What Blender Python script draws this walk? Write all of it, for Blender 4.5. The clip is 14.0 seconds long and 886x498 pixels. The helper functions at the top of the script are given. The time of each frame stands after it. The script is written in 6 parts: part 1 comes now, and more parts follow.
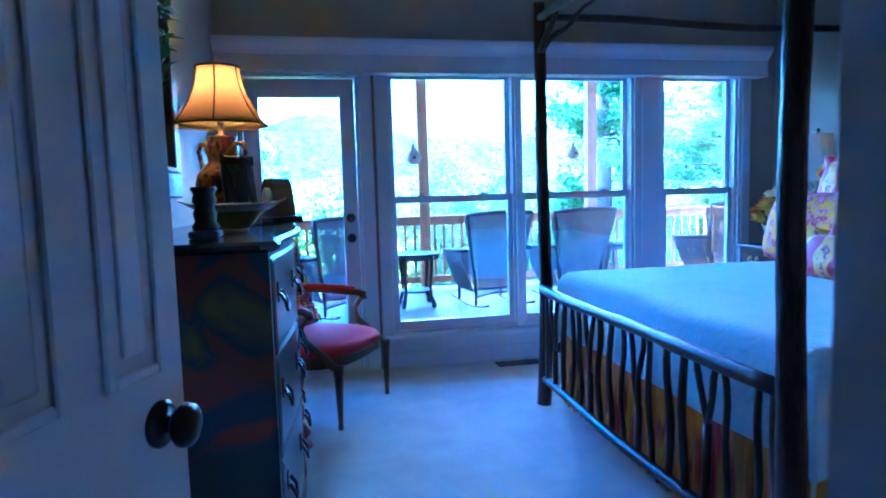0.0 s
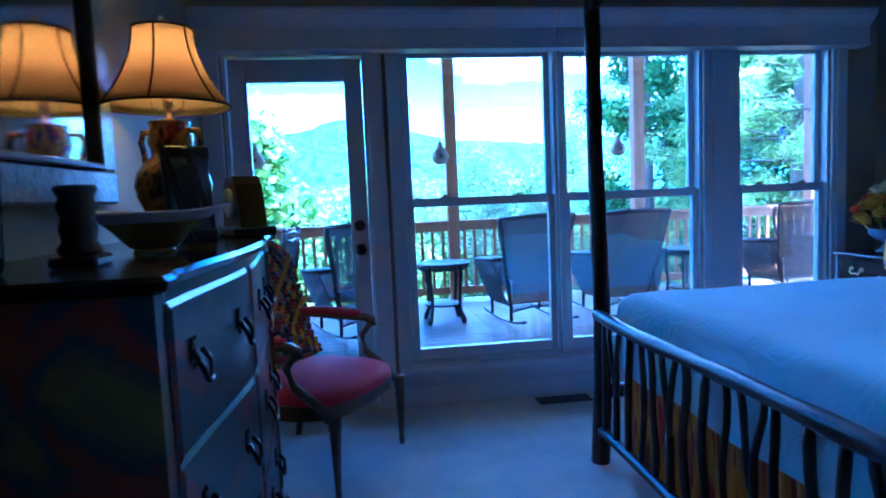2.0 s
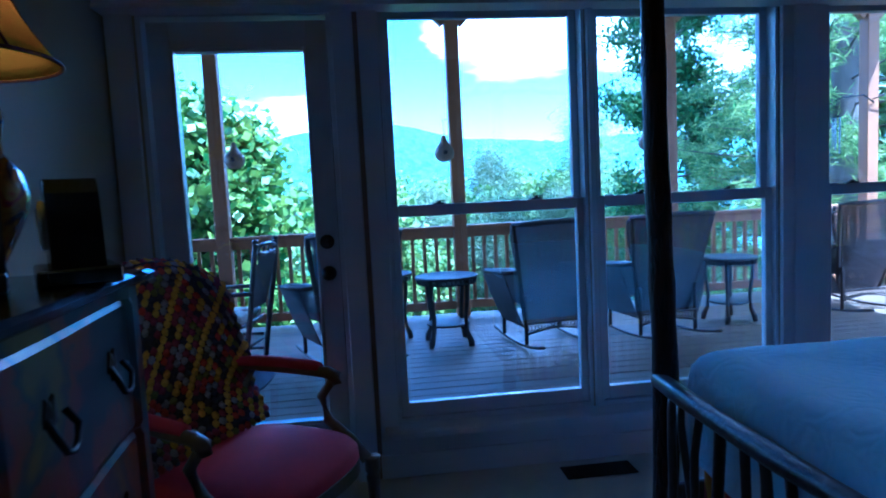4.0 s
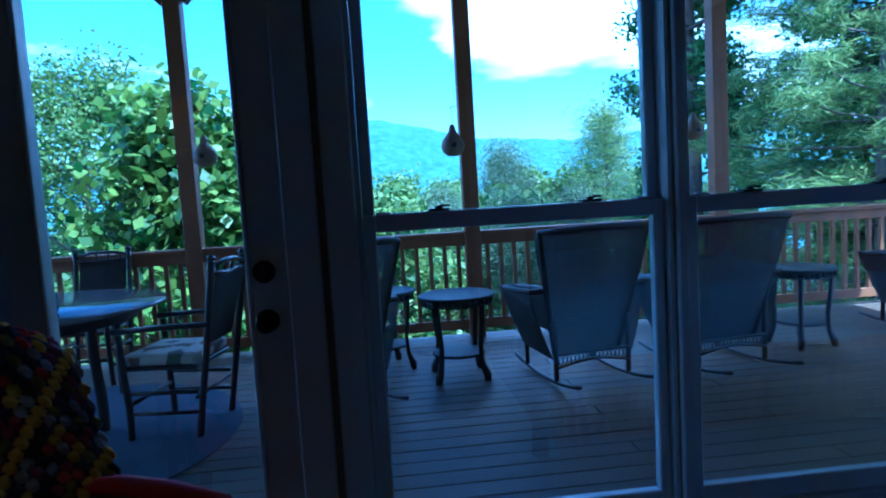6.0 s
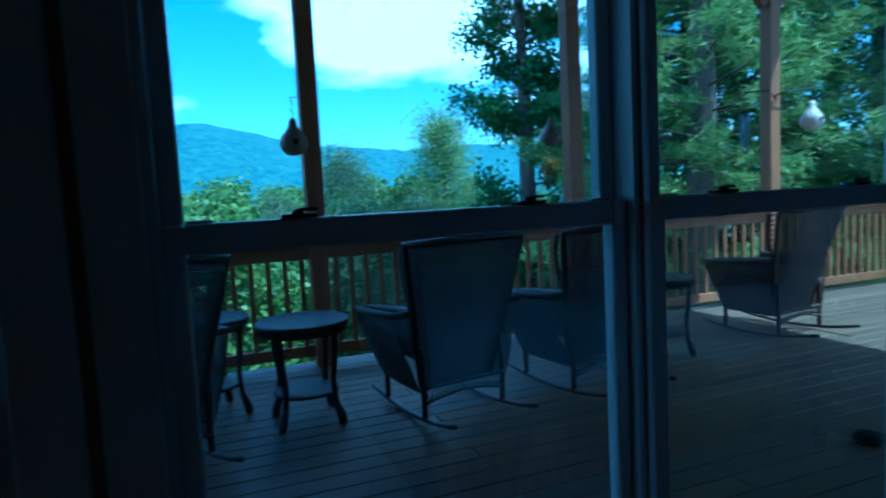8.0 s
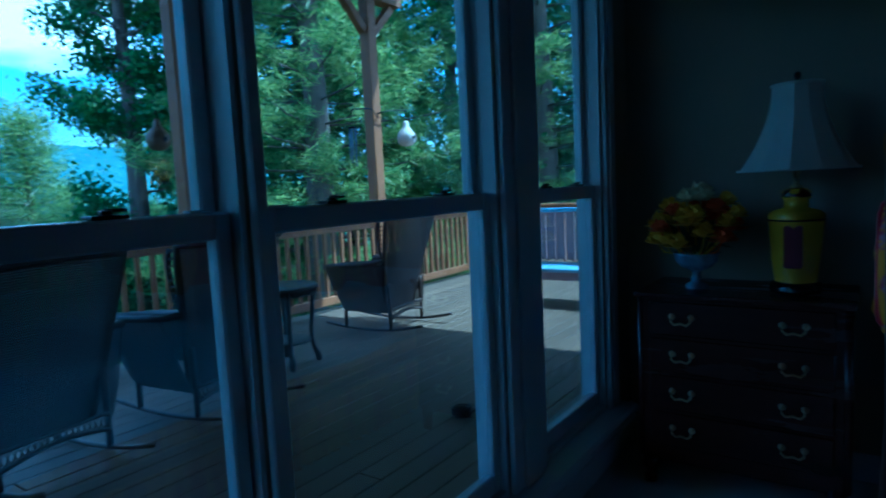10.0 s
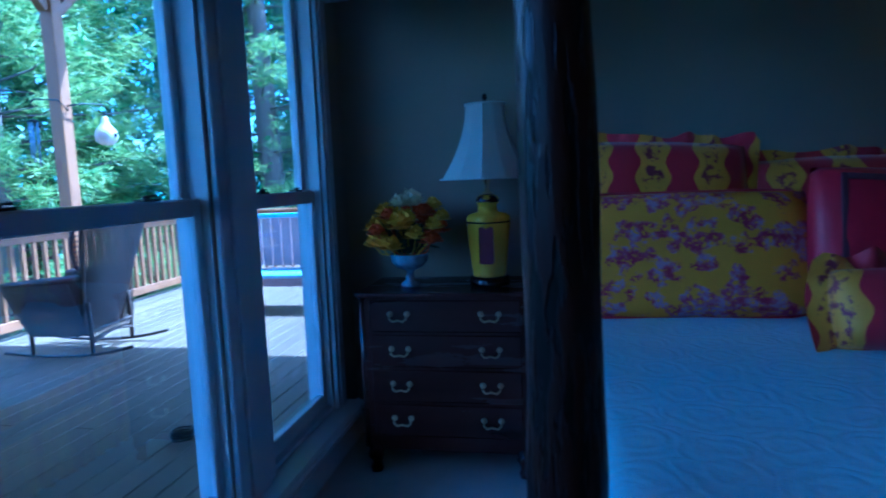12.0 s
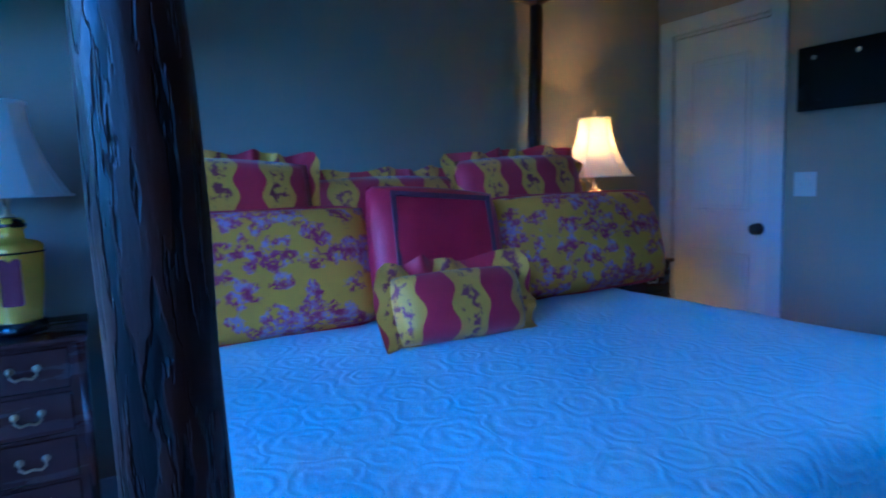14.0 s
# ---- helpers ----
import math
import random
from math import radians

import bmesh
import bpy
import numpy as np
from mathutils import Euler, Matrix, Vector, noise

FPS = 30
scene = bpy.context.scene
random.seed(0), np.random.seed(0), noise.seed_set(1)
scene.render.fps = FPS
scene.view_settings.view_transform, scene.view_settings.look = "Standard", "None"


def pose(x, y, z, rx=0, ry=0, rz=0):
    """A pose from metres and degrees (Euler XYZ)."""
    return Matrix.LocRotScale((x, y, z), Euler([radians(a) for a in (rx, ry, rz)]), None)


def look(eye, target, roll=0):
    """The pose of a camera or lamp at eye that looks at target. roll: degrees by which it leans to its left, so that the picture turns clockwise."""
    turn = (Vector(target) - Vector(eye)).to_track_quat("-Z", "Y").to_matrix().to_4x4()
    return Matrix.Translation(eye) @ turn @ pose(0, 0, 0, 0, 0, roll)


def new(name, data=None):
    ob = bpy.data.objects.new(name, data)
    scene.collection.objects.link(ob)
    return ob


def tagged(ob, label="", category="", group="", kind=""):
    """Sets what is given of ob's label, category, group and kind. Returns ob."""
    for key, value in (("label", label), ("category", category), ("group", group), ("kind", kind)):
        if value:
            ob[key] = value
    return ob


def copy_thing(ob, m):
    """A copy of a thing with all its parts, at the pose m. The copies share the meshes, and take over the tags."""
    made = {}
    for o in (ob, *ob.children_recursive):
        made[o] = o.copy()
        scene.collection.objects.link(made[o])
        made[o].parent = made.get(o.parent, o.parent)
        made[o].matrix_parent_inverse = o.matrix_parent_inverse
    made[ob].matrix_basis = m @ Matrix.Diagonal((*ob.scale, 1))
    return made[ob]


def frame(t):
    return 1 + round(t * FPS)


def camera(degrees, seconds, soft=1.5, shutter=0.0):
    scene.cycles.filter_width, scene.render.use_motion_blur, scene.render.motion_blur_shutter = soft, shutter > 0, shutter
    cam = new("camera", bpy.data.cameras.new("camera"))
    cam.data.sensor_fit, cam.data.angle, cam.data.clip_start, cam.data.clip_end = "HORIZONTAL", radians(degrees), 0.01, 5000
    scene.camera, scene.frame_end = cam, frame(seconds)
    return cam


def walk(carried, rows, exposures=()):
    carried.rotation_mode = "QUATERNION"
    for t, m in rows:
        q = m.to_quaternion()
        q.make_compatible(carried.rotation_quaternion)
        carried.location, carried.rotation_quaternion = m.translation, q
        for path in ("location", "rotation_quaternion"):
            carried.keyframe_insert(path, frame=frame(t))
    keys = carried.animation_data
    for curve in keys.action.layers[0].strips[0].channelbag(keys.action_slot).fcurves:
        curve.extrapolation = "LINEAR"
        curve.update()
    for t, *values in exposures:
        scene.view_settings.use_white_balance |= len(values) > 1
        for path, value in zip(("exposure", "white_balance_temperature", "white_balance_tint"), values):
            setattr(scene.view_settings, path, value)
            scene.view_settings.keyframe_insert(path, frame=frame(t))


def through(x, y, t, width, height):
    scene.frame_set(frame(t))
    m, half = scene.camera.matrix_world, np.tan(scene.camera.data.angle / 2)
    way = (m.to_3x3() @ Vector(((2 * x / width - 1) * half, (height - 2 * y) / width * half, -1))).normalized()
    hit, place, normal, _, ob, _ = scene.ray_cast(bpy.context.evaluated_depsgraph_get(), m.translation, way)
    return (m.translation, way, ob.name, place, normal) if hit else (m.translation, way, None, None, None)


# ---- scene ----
# camera: seconds, x, y, z, yaw, pitch, roll
cam = camera(71.5, 14.0, soft=1.9, shutter=0.4)
ROWS = [
    (0.0, 1.594, 4.259, 1.239, -11.2, -5.3, 1.6),
    (0.5, 1.62, 4.411, 1.229, -9.6, -5.2, 1.8),
    (1.0, 1.643, 4.61, 1.224, -8.6, -5.0, 2.1),
    (1.5, 1.694, 4.765, 1.235, -8.2, -5.0, 2.0),
    (2.0, 1.775, 4.985, 1.225, -8.1, -4.9, 2.4),
    (2.5, 1.845, 5.176, 1.227, -7.6, -4.8, 2.5),
    (3.0, 1.881, 5.384, 1.25, -7.4, -4.8, 2.5),
    (5.5, 2.125, 6.598, 1.254, -6.0, -5.2, 3.4),
    (6.0, 2.132, 6.838, 1.256, -5.8, -4.9, 3.4),
    (6.5, 2.12, 7.053, 1.25, -5.7, -4.8, 3.3),
    (7.0, 2.155, 7.219, 1.255, -6.8, -5.0, 3.6),
    (7.5, 2.181, 7.4, 1.246, -11.6, -4.9, 3.3),
    (8.0, 2.15, 7.52, 1.24, -21.0, -4.9, 2.9),
    (8.5, 2.252, 7.57, 1.25, -29.8, -5.3, 3.0),
    (9.0, 2.258, 7.599, 1.242, -38.9, -5.5, 3.0),
    (11.5, 2.25, 7.6, 1.245, -74.0, -6.4, 2.3),
    (12.0, 2.25, 7.563, 1.245, -79.8, -6.5, 2.2),
    (12.5, 2.25, 7.535, 1.245, -86.3, -6.5, 2.2),
    (13.0, 2.255, 7.518, 1.245, -95.1, -6.5, 2.1),
    (13.5, 2.3, 7.515, 1.245, -107.8, -6.5, 2.0),
    (14.0, 2.375, 7.59, 1.245, -119.5, -6.3, 1.9),
]
EXPOSURES = [(0.0, 5.5, 3300, 18), (1.5, 4.65, 3300, 18), (3.0, 3.65, 3380, 15), (5.5, 2.25, 3500, 12), (7.0, 1.35, 3380, -6), (9.0, 0.8, 3300, -16), (11.5, 2.4, 3250, 2), (12.5, 3.35, 3170, 11), (14.0, 4.35, 3130, 13)]
walk(cam, [(t, pose(x, y, z, 90 + pitch, roll, yaw)) for t, x, y, z, yaw, pitch, roll in ROWS], EXPOSURES)

# ---- world, sun ----
SUN_DIR = Vector((0.43, -0.45, 1.0)).normalized()      # towards the sun
world = bpy.data.worlds.new("sky")
scene.world = world
world.use_nodes = True
wn, wl = world.node_tree.nodes, world.node_tree.links
bg = wn["Background"]
sky = wn.new("ShaderNodeTexSky")
sky.sky_type = "NISHITA"
sky.sun_disc = False
sky.ozone_density = 1.4
sky.dust_density = 1.2
sky.sun_elevation = math.asin(SUN_DIR.z)
sky.sun_rotation = math.atan2(SUN_DIR.x, SUN_DIR.y)
coord = wn.new("ShaderNodeTexCoord")
mapping = wn.new("ShaderNodeMapping")
mapping.inputs["Scale"].default_value = (1.6, 1.6, 5.0)
mapping.inputs["Location"].default_value = (0.35, 0.2, 0.4)
cloud = wn.new("ShaderNodeTexNoise")
cloud.inputs["Scale"].default_value = 1.5
cloud.inputs["Detail"].default_value = 7
cloud.inputs["Roughness"].default_value = 0.55
ramp = wn.new("ShaderNodeValToRGB")
ramp.color_ramp.elements[0].position = 0.45
ramp.color_ramp.elements[1].position = 0.56
mixc = wn.new("ShaderNodeMix")
mixc.data_type = "RGBA"
mixc.inputs["B"].default_value = (11.0, 11.1, 11.3, 1)
wl.new(coord.outputs["Generated"], mapping.inputs["Vector"])
wl.new(mapping.outputs["Vector"], cloud.inputs["Vector"])
# one large cloud bank over the valley, among scattered small ones
away, squash, far, bank, sum_ = (wn.new("ShaderNodeVectorMath"), wn.new("ShaderNodeVectorMath"), wn.new("ShaderNodeVectorMath"), wn.new("ShaderNodeMapRange"), wn.new("ShaderNodeMath"))
away.operation, squash.operation, far.operation, sum_.operation = "SUBTRACT", "MULTIPLY", "LENGTH", "ADD"
away.inputs[1].default_value = (0.31, 0.92, 0.285)
squash.inputs[1].default_value = (1.0, 1.0, 1.9)
bank.inputs["From Min"].default_value, bank.inputs["From Max"].default_value = 0.05, 0.26
bank.inputs["To Min"].default_value, bank.inputs["To Max"].default_value = 0.16, -0.055
wl.new(coord.outputs["Generated"], away.inputs[0])
wl.new(away.outputs["Vector"], squash.inputs[0])
wl.new(squash.outputs["Vector"], far.inputs[0])
wl.new(far.outputs["Value"], bank.inputs["Value"])
wl.new(cloud.outputs["Fac"], sum_.inputs[0])
wl.new(bank.outputs["Result"], sum_.inputs[1])
wl.new(sum_.outputs[0], ramp.inputs["Fac"])
wl.new(ramp.outputs["Color"], mixc.inputs["Factor"])
wl.new(sky.outputs["Color"], mixc.inputs["A"])
wl.new(mixc.outputs["Result"], bg.inputs["Color"])
bg.inputs["Strength"].default_value = 0.14

sun_data = bpy.data.lights.new("sun", "SUN")
sun_data.energy, sun_data.angle, sun_data.color = 5.0, radians(0.53), (1.0, 0.89, 0.72)
sun = new("sun", sun_data)
sun.matrix_world = look(SUN_DIR * 60, (0, 0, 0))

# ---- materials ----
def base(name):
    m = bpy.data.materials.new(name)
    m.use_nodes = True
    nt = m.node_tree
    return m, nt.nodes, nt.links, nt.nodes["Principled BSDF"]


def noise_tex(n, l, scale, detail=5, stretch=(1, 1, 1), rough=0.6):
    tc, mp, nz = n.new("ShaderNodeTexCoord"), n.new("ShaderNodeMapping"), n.new("ShaderNodeTexNoise")
    mp.inputs["Scale"].default_value = stretch
    nz.inputs["Scale"].default_value, nz.inputs["Detail"].default_value, nz.inputs["Roughness"].default_value = scale, detail, rough
    l.new(tc.outputs["Object"], mp.inputs["Vector"])
    l.new(mp.outputs["Vector"], nz.inputs["Vector"])
    return nz


def ramp_of(n, stops):
    r = n.new("ShaderNodeValToRGB")
    el = r.color_ramp.elements
    while len(el) < len(stops):
        el.new(0.5)
    for e, (p, c) in zip(el, stops):
        e.position, e.color = p, (*c, 1)
    return r


def bump_of(n, l, height, strength, distance, bsdf):
    b = n.new("ShaderNodeBump")
    b.inputs["Strength"].default_value, b.inputs["Distance"].default_value = strength, distance
    l.new(height, b.inputs["Height"])
    l.new(b.outputs["Normal"], bsdf.inputs["Normal"])
    return b


def shade(c, k):
    return tuple(min(1.0, v * k) for v in c)


def mat(name, col, rough=0.6, metal=0.0, var=0.15, scale=6.0, bump=0.15, bscale=90.0, dist=0.002, stretch=(1, 1, 1), col2=None, per_object=0.0):
    m, n, l, p = base(name)
    a = noise_tex(n, l, scale, 6, stretch)
    r = ramp_of(n, [(0.3, shade(col, 1 - var)), (0.7, col2 or shade(col, 1 + var))])
    l.new(a.outputs["Fac"], r.inputs["Fac"])
    out = r.outputs["Color"]
    if per_object:
        info, mp, hs = n.new("ShaderNodeObjectInfo"), n.new("ShaderNodeMapRange"), n.new("ShaderNodeHueSaturation")
        mp.inputs["To Min"].default_value, mp.inputs["To Max"].default_value = 1 - per_object, 1 + per_object
        l.new(info.outputs["Random"], mp.inputs["Value"])
        l.new(mp.outputs["Result"], hs.inputs["Value"])
        l.new(out, hs.inputs["Color"])
        out = hs.outputs["Color"]
    l.new(out, p.inputs["Base Color"])
    rr = n.new("ShaderNodeMapRange")
    rr.inputs["To Min"].default_value, rr.inputs["To Max"].default_value = max(0.03, rough - 0.08), min(1, rough + 0.1)
    l.new(a.outputs["Fac"], rr.inputs["Value"])
    l.new(rr.outputs["Result"], p.inputs["Roughness"])
    p.inputs["Metallic"].default_value = metal
    if bump:
        b = noise_tex(n, l, bscale, 4, stretch)
        bump_of(n, l, b.outputs["Fac"], bump, dist, p)
    return m


def blotch(name, stops, scale, rough=0.8, detail=3, fine=120, bump=0.3, kind="noise", stretch=(1, 1, 1), distort=0.0, edge=0.0):
    """A cloth or paint of separate coloured patches."""
    m, n, l, p = base(name)
    tc, mp = n.new("ShaderNodeTexCoord"), n.new("ShaderNodeMapping")
    mp.inputs["Scale"].default_value = stretch
    l.new(tc.outputs["Object"], mp.inputs["Vector"])
    if kind == "noise":
        t = n.new("ShaderNodeTexNoise")
        t.inputs["Detail"].default_value = detail
        t.inputs["Distortion"].default_value = distort
        fac = t.outputs["Fac"]
    else:
        t = n.new("ShaderNodeTexVoronoi")
        sep = n.new("ShaderNodeSeparateColor")
        l.new(t.outputs["Color"], sep.inputs["Color"])
        fac = sep.outputs["Red"]
    t.inputs["Scale"].default_value = scale
    l.new(mp.outputs["Vector"], t.inputs["Vector"])
    r = ramp_of(n, stops)
    r.color_ramp.interpolation = "LINEAR" if kind == "noise" else "CONSTANT"
    l.new(fac, r.inputs["Fac"])
    l.new(r.outputs["Color"], p.inputs["Base Color"])
    p.inputs["Roughness"].default_value = rough
    b = noise_tex(n, l, fine, 3)
    bump_of(n, l, b.outputs["Fac"], bump, 0.002, p)
    return m


def glass_mat(name, tint=(1, 1, 1), rough=0.0, gain=1.0):
    m, n, l, p = base(name)
    n.remove(p)
    tr, gl, mx, lw = n.new("ShaderNodeBsdfTransparent"), n.new("ShaderNodeBsdfGlossy"), n.new("ShaderNodeMixShader"), n.new("ShaderNodeLayerWeight")
    tr.inputs["Color"].default_value = (*tint, 1)
    gl.inputs["Roughness"].default_value = rough
    pw, ma = n.new("ShaderNodeMath"), n.new("ShaderNodeMath")
    pw.operation, ma.operation = "POWER", "MULTIPLY_ADD"
    pw.inputs[1].default_value = 4.0
    ma.inputs[1].default_value, ma.inputs[2].default_value = min(0.9, 0.8 * gain), 0.035 * gain
    lw.inputs["Blend"].default_value = 0.5
    l.new(lw.outputs["Facing"], pw.inputs[0])
    l.new(pw.outputs[0], ma.inputs[0])
    l.new(ma.outputs[0], mx.inputs["Fac"])
    l.new(tr.outputs["BSDF"], mx.inputs[1])
    l.new(gl.outputs["BSDF"], mx.inputs[2])
    l.new(mx.outputs["Shader"], n["Material Output"].inputs["Surface"])
    return m


def shade_cloth(name, col, through):
    """A lamp shade: cloth that lets light through."""
    m, n, l, p = base(name)
    p.inputs["Roughness"].default_value = 0.9
    p.inputs["Base Color"].default_value = (*col, 1)
    p.inputs["Specular IOR Level"].default_value = 0.0
    tl, mx = n.new("ShaderNodeBsdfTranslucent"), n.new("ShaderNodeMixShader")
    tl.inputs["Color"].default_value = (*col, 1)
    mx.inputs["Fac"].default_value = through
    l.new(p.outputs["BSDF"], mx.inputs[1])
    l.new(tl.outputs["BSDF"], mx.inputs[2])
    l.new(mx.outputs["Shader"], n["Material Output"].inputs["Surface"])
    b = noise_tex(n, l, 220, 3, (1, 1, 0.25))
    bump_of(n, l, b.outputs["Fac"], 0.3, 0.001, p)
    return m


def glow(name, col, power):
    m, n, l, p = base(name)
    p.inputs["Base Color"].default_value = (*col, 1)
    p.inputs["Emission Color"].default_value = (*col, 1)
    p.inputs["Emission Strength"].default_value = power
    return m


def striped(name, yellow, red, dark, width):
    """Cloth with broad red and wavy yellow stripes along local z, and small dark medallions on the yellow."""
    m, n, l, p = base(name)
    tc, sx, sn, md = n.new("ShaderNodeTexCoord"), n.new("ShaderNodeSeparateXYZ"), n.new("ShaderNodeMath"), n.new("ShaderNodeMath")
    l.new(tc.outputs["Object"], sx.inputs["Vector"])
    sn.operation = "SINE"
    mz = n.new("ShaderNodeMath")
    mz.operation = "MULTIPLY"
    mz.inputs[1].default_value = 55
    l.new(sx.outputs["Z"], mz.inputs[0])
    l.new(mz.outputs[0], sn.inputs[0])
    wob = n.new("ShaderNodeMath")
    wob.operation = "MULTIPLY_ADD"
    wob.inputs[1].default_value = 0.010
    l.new(sn.outputs[0], wob.inputs[0])
    ab = n.new("ShaderNodeMath")
    ab.operation = "PINGPONG"
    ab.inputs[1].default_value = width / 2
    l.new(sx.outputs["X"], ab.inputs[0])
    l.new(ab.outputs[0], wob.inputs[2])
    r = ramp_of(n, [(0.0, yellow), (0.52, red)])
    r.color_ramp.interpolation = "CONSTANT"
    nrm = n.new("ShaderNodeMath")
    nrm.operation = "DIVIDE"
    nrm.inputs[1].default_value = width / 2
    l.new(wob.outputs[0], nrm.inputs[0])
    l.new(nrm.outputs[0], r.inputs["Fac"])
    spots = noise_tex(n, l, 34, 4)
    gate = ramp_of(n, [(0.50, (0, 0, 0)), (0.58, (1, 1, 1))])
    l.new(spots.outputs["Fac"], gate.inputs["Fac"])
    inner = ramp_of(n, [(0.24, (1, 1, 1)), (0.32, (0, 0, 0))])
    l.new(nrm.outputs[0], inner.inputs["Fac"])
    both = n.new("ShaderNodeMath")
    both.operation = "MULTIPLY"
    l.new(gate.outputs["Color"], both.inputs[0])
    l.new(inner.outputs["Color"], both.inputs[1])
    mx = n.new("ShaderNodeMix")
    mx.data_type = "RGBA"
    mx.inputs["B"].default_value = (*dark, 1)
    l.new(both.outputs[0], mx.inputs["Factor"])
    l.new(r.outputs["Color"], mx.inputs["A"])
    l.new(mx.outputs["Result"], p.inputs["Base Color"])
    p.inputs["Roughness"].default_value = 0.55
    p.inputs["Sheen Weight"].default_value = 0.2
    b = noise_tex(n, l, 150, 3)
    bump_of(n, l, b.outputs["Fac"], 0.25, 0.0015, p)
    return m


def quilted(name, col):
    """A pale coverlet woven in relief: rings and scrolls."""
    m, n, l, p = base(name)
    a = noise_tex(n, l, 4, 4)
    r = ramp_of(n, [(0.3, shade(col, 0.93)), (0.7, col)])
    l.new(a.outputs["Fac"], r.inputs["Fac"])
    l.new(r.outputs["Color"], p.inputs["Base Color"])
    p.inputs["Roughness"].default_value = 0.85
    p.inputs["Sheen Weight"].default_value = 0.25
    tc = n.new("ShaderNodeTexCoord")
    warp = noise_tex(n, l, 9, 2)
    add = n.new("ShaderNodeVectorMath")
    add.operation = "MULTIPLY_ADD"
    add.inputs[1].default_value = (0.09, 0.09, 0.09)
    l.new(warp.outputs["Color"], add.inputs[0])
    l.new(tc.outputs["Object"], add.inputs[2])
    v = n.new("ShaderNodeTexVoronoi")
    v.feature = "F1"
    v.inputs["Scale"].default_value = 7.5
    v.inputs["Randomness"].default_value = 0.35
    l.new(add.outputs[0], v.inputs["Vector"])
    ring = n.new("ShaderNodeMath")
    ring.operation = "SINE"
    k = n.new("ShaderNodeMath")
    k.operation = "MULTIPLY"
    k.inputs[1].default_value = 26
    l.new(v.outputs["Distance"], k.inputs[0])
    l.new(k.outputs[0], ring.inputs[0])
    fine = noise_tex(n, l, 70, 3)
    sm = n.new("ShaderNodeMath")
    sm.operation = "MULTIPLY_ADD"
    sm.inputs[1].default_value = 0.9
    l.new(fine.outputs["Fac"], sm.inputs[0])
    half = n.new("ShaderNodeMath")
    half.operation = "MULTIPLY"
    half.inputs[1].default_value = 0.42
    l.new(ring.outputs[0], half.inputs[0])
    l.new(half.outputs[0], sm.inputs[2])
    bump_of(n, l, sm.outputs[0], 0.36, 0.005, p)
    return m


def toile(name):
    """Yellow cloth printed with plum and lilac scenes in loose groups."""
    m, n, l, p = base(name)
    cloth = ramp_of(n, [(0.3, (0.64, 0.31, 0.006)), (0.7, (0.74, 0.39, 0.008))])
    l.new(noise_tex(n, l, 3, 3).outputs["Fac"], cloth.inputs["Fac"])
    group = ramp_of(n, [(0.475, (0, 0, 0)), (0.52, (1, 1, 1))])
    l.new(noise_tex(n, l, 11, 3, (1, 1, 1.35), 0.55).outputs["Fac"], group.inputs["Fac"])
    strokes = ramp_of(n, [(0.40, (0, 0, 0)), (0.47, (1, 1, 1))])
    l.new(noise_tex(n, l, 64, 4, (1, 1, 1.2), 0.62).outputs["Fac"], strokes.inputs["Fac"])
    ink = ramp_of(n, [(0.40, (0.32, 0.025, 0.075)), (0.50, (0.40, 0.09, 0.15)), (0.60, (0.46, 0.27, 0.36))])
    l.new(noise_tex(n, l, 24, 3).outputs["Fac"], ink.inputs["Fac"])
    both, mx = n.new("ShaderNodeMath"), n.new("ShaderNodeMix")
    both.operation = "MULTIPLY"
    l.new(group.outputs["Color"], both.inputs[0])
    l.new(strokes.outputs["Color"], both.inputs[1])
    mx.data_type = "RGBA"
    l.new(both.outputs[0], mx.inputs["Factor"])
    l.new(cloth.outputs["Color"], mx.inputs["A"])
    l.new(ink.outputs["Color"], mx.inputs["B"])
    l.new(mx.outputs["Result"], p.inputs["Base Color"])
    p.inputs["Roughness"].default_value = 0.8
    bump_of(n, l, noise_tex(n, l, 160, 3).outputs["Fac"], 0.3, 0.002, p)
    return m


def leaf_mat(name, col, col2, through=0.35):
    m, n, l, p = base(name)
    g, r = n.new("ShaderNodeNewGeometry"), ramp_of(n, [(0.0, col), (1.0, col2)])
    l.new(g.outputs["Random Per Island"], r.inputs["Fac"])
    l.new(r.outputs["Color"], p.inputs["Base Color"])
    p.inputs["Roughness"].default_value = 0.5
    tl, mx = n.new("ShaderNodeBsdfTranslucent"), n.new("ShaderNodeMixShader")
    l.new(r.outputs["Color"], tl.inputs["Color"])
    mx.inputs["Fac"].default_value = through
    l.new(p.outputs["BSDF"], mx.inputs[1])
    l.new(tl.outputs["BSDF"], mx.inputs[2])
    l.new(mx.outputs["Shader"], n["Material Output"].inputs["Surface"])
    return m


WALL = mat("tan_wall_paint", (0.31, 0.275, 0.205), 0.75, var=0.05, scale=2, bump=0.08, bscale=160)
CEIL = mat("white_ceiling_paint", (0.72, 0.72, 0.70), 0.8, var=0.04)
TRIM = mat("white_gloss_trim_paint", (0.53, 0.54, 0.57), 0.32, var=0.05, scale=3, bump=0.06, bscale=40)
DOORP = mat("white_door_paint", (0.58, 0.59, 0.61), 0.35, var=0.05, scale=3, bump=0.08, bscale=50, stretch=(1, 1, 0.15))
CARPET = mat("cream_carpet", (0.62, 0.60, 0.55), 0.95, var=0.10, scale=5, bump=0.9, bscale=420, dist=0.006)
GLASS = glass_mat("window_glass", (0.90, 0.94, 0.95), 0.0, 1.7)
MIRROR = mat("mirror_silver", (0.85, 0.87, 0.88), 0.03, 1.0, var=0.01, bump=0)
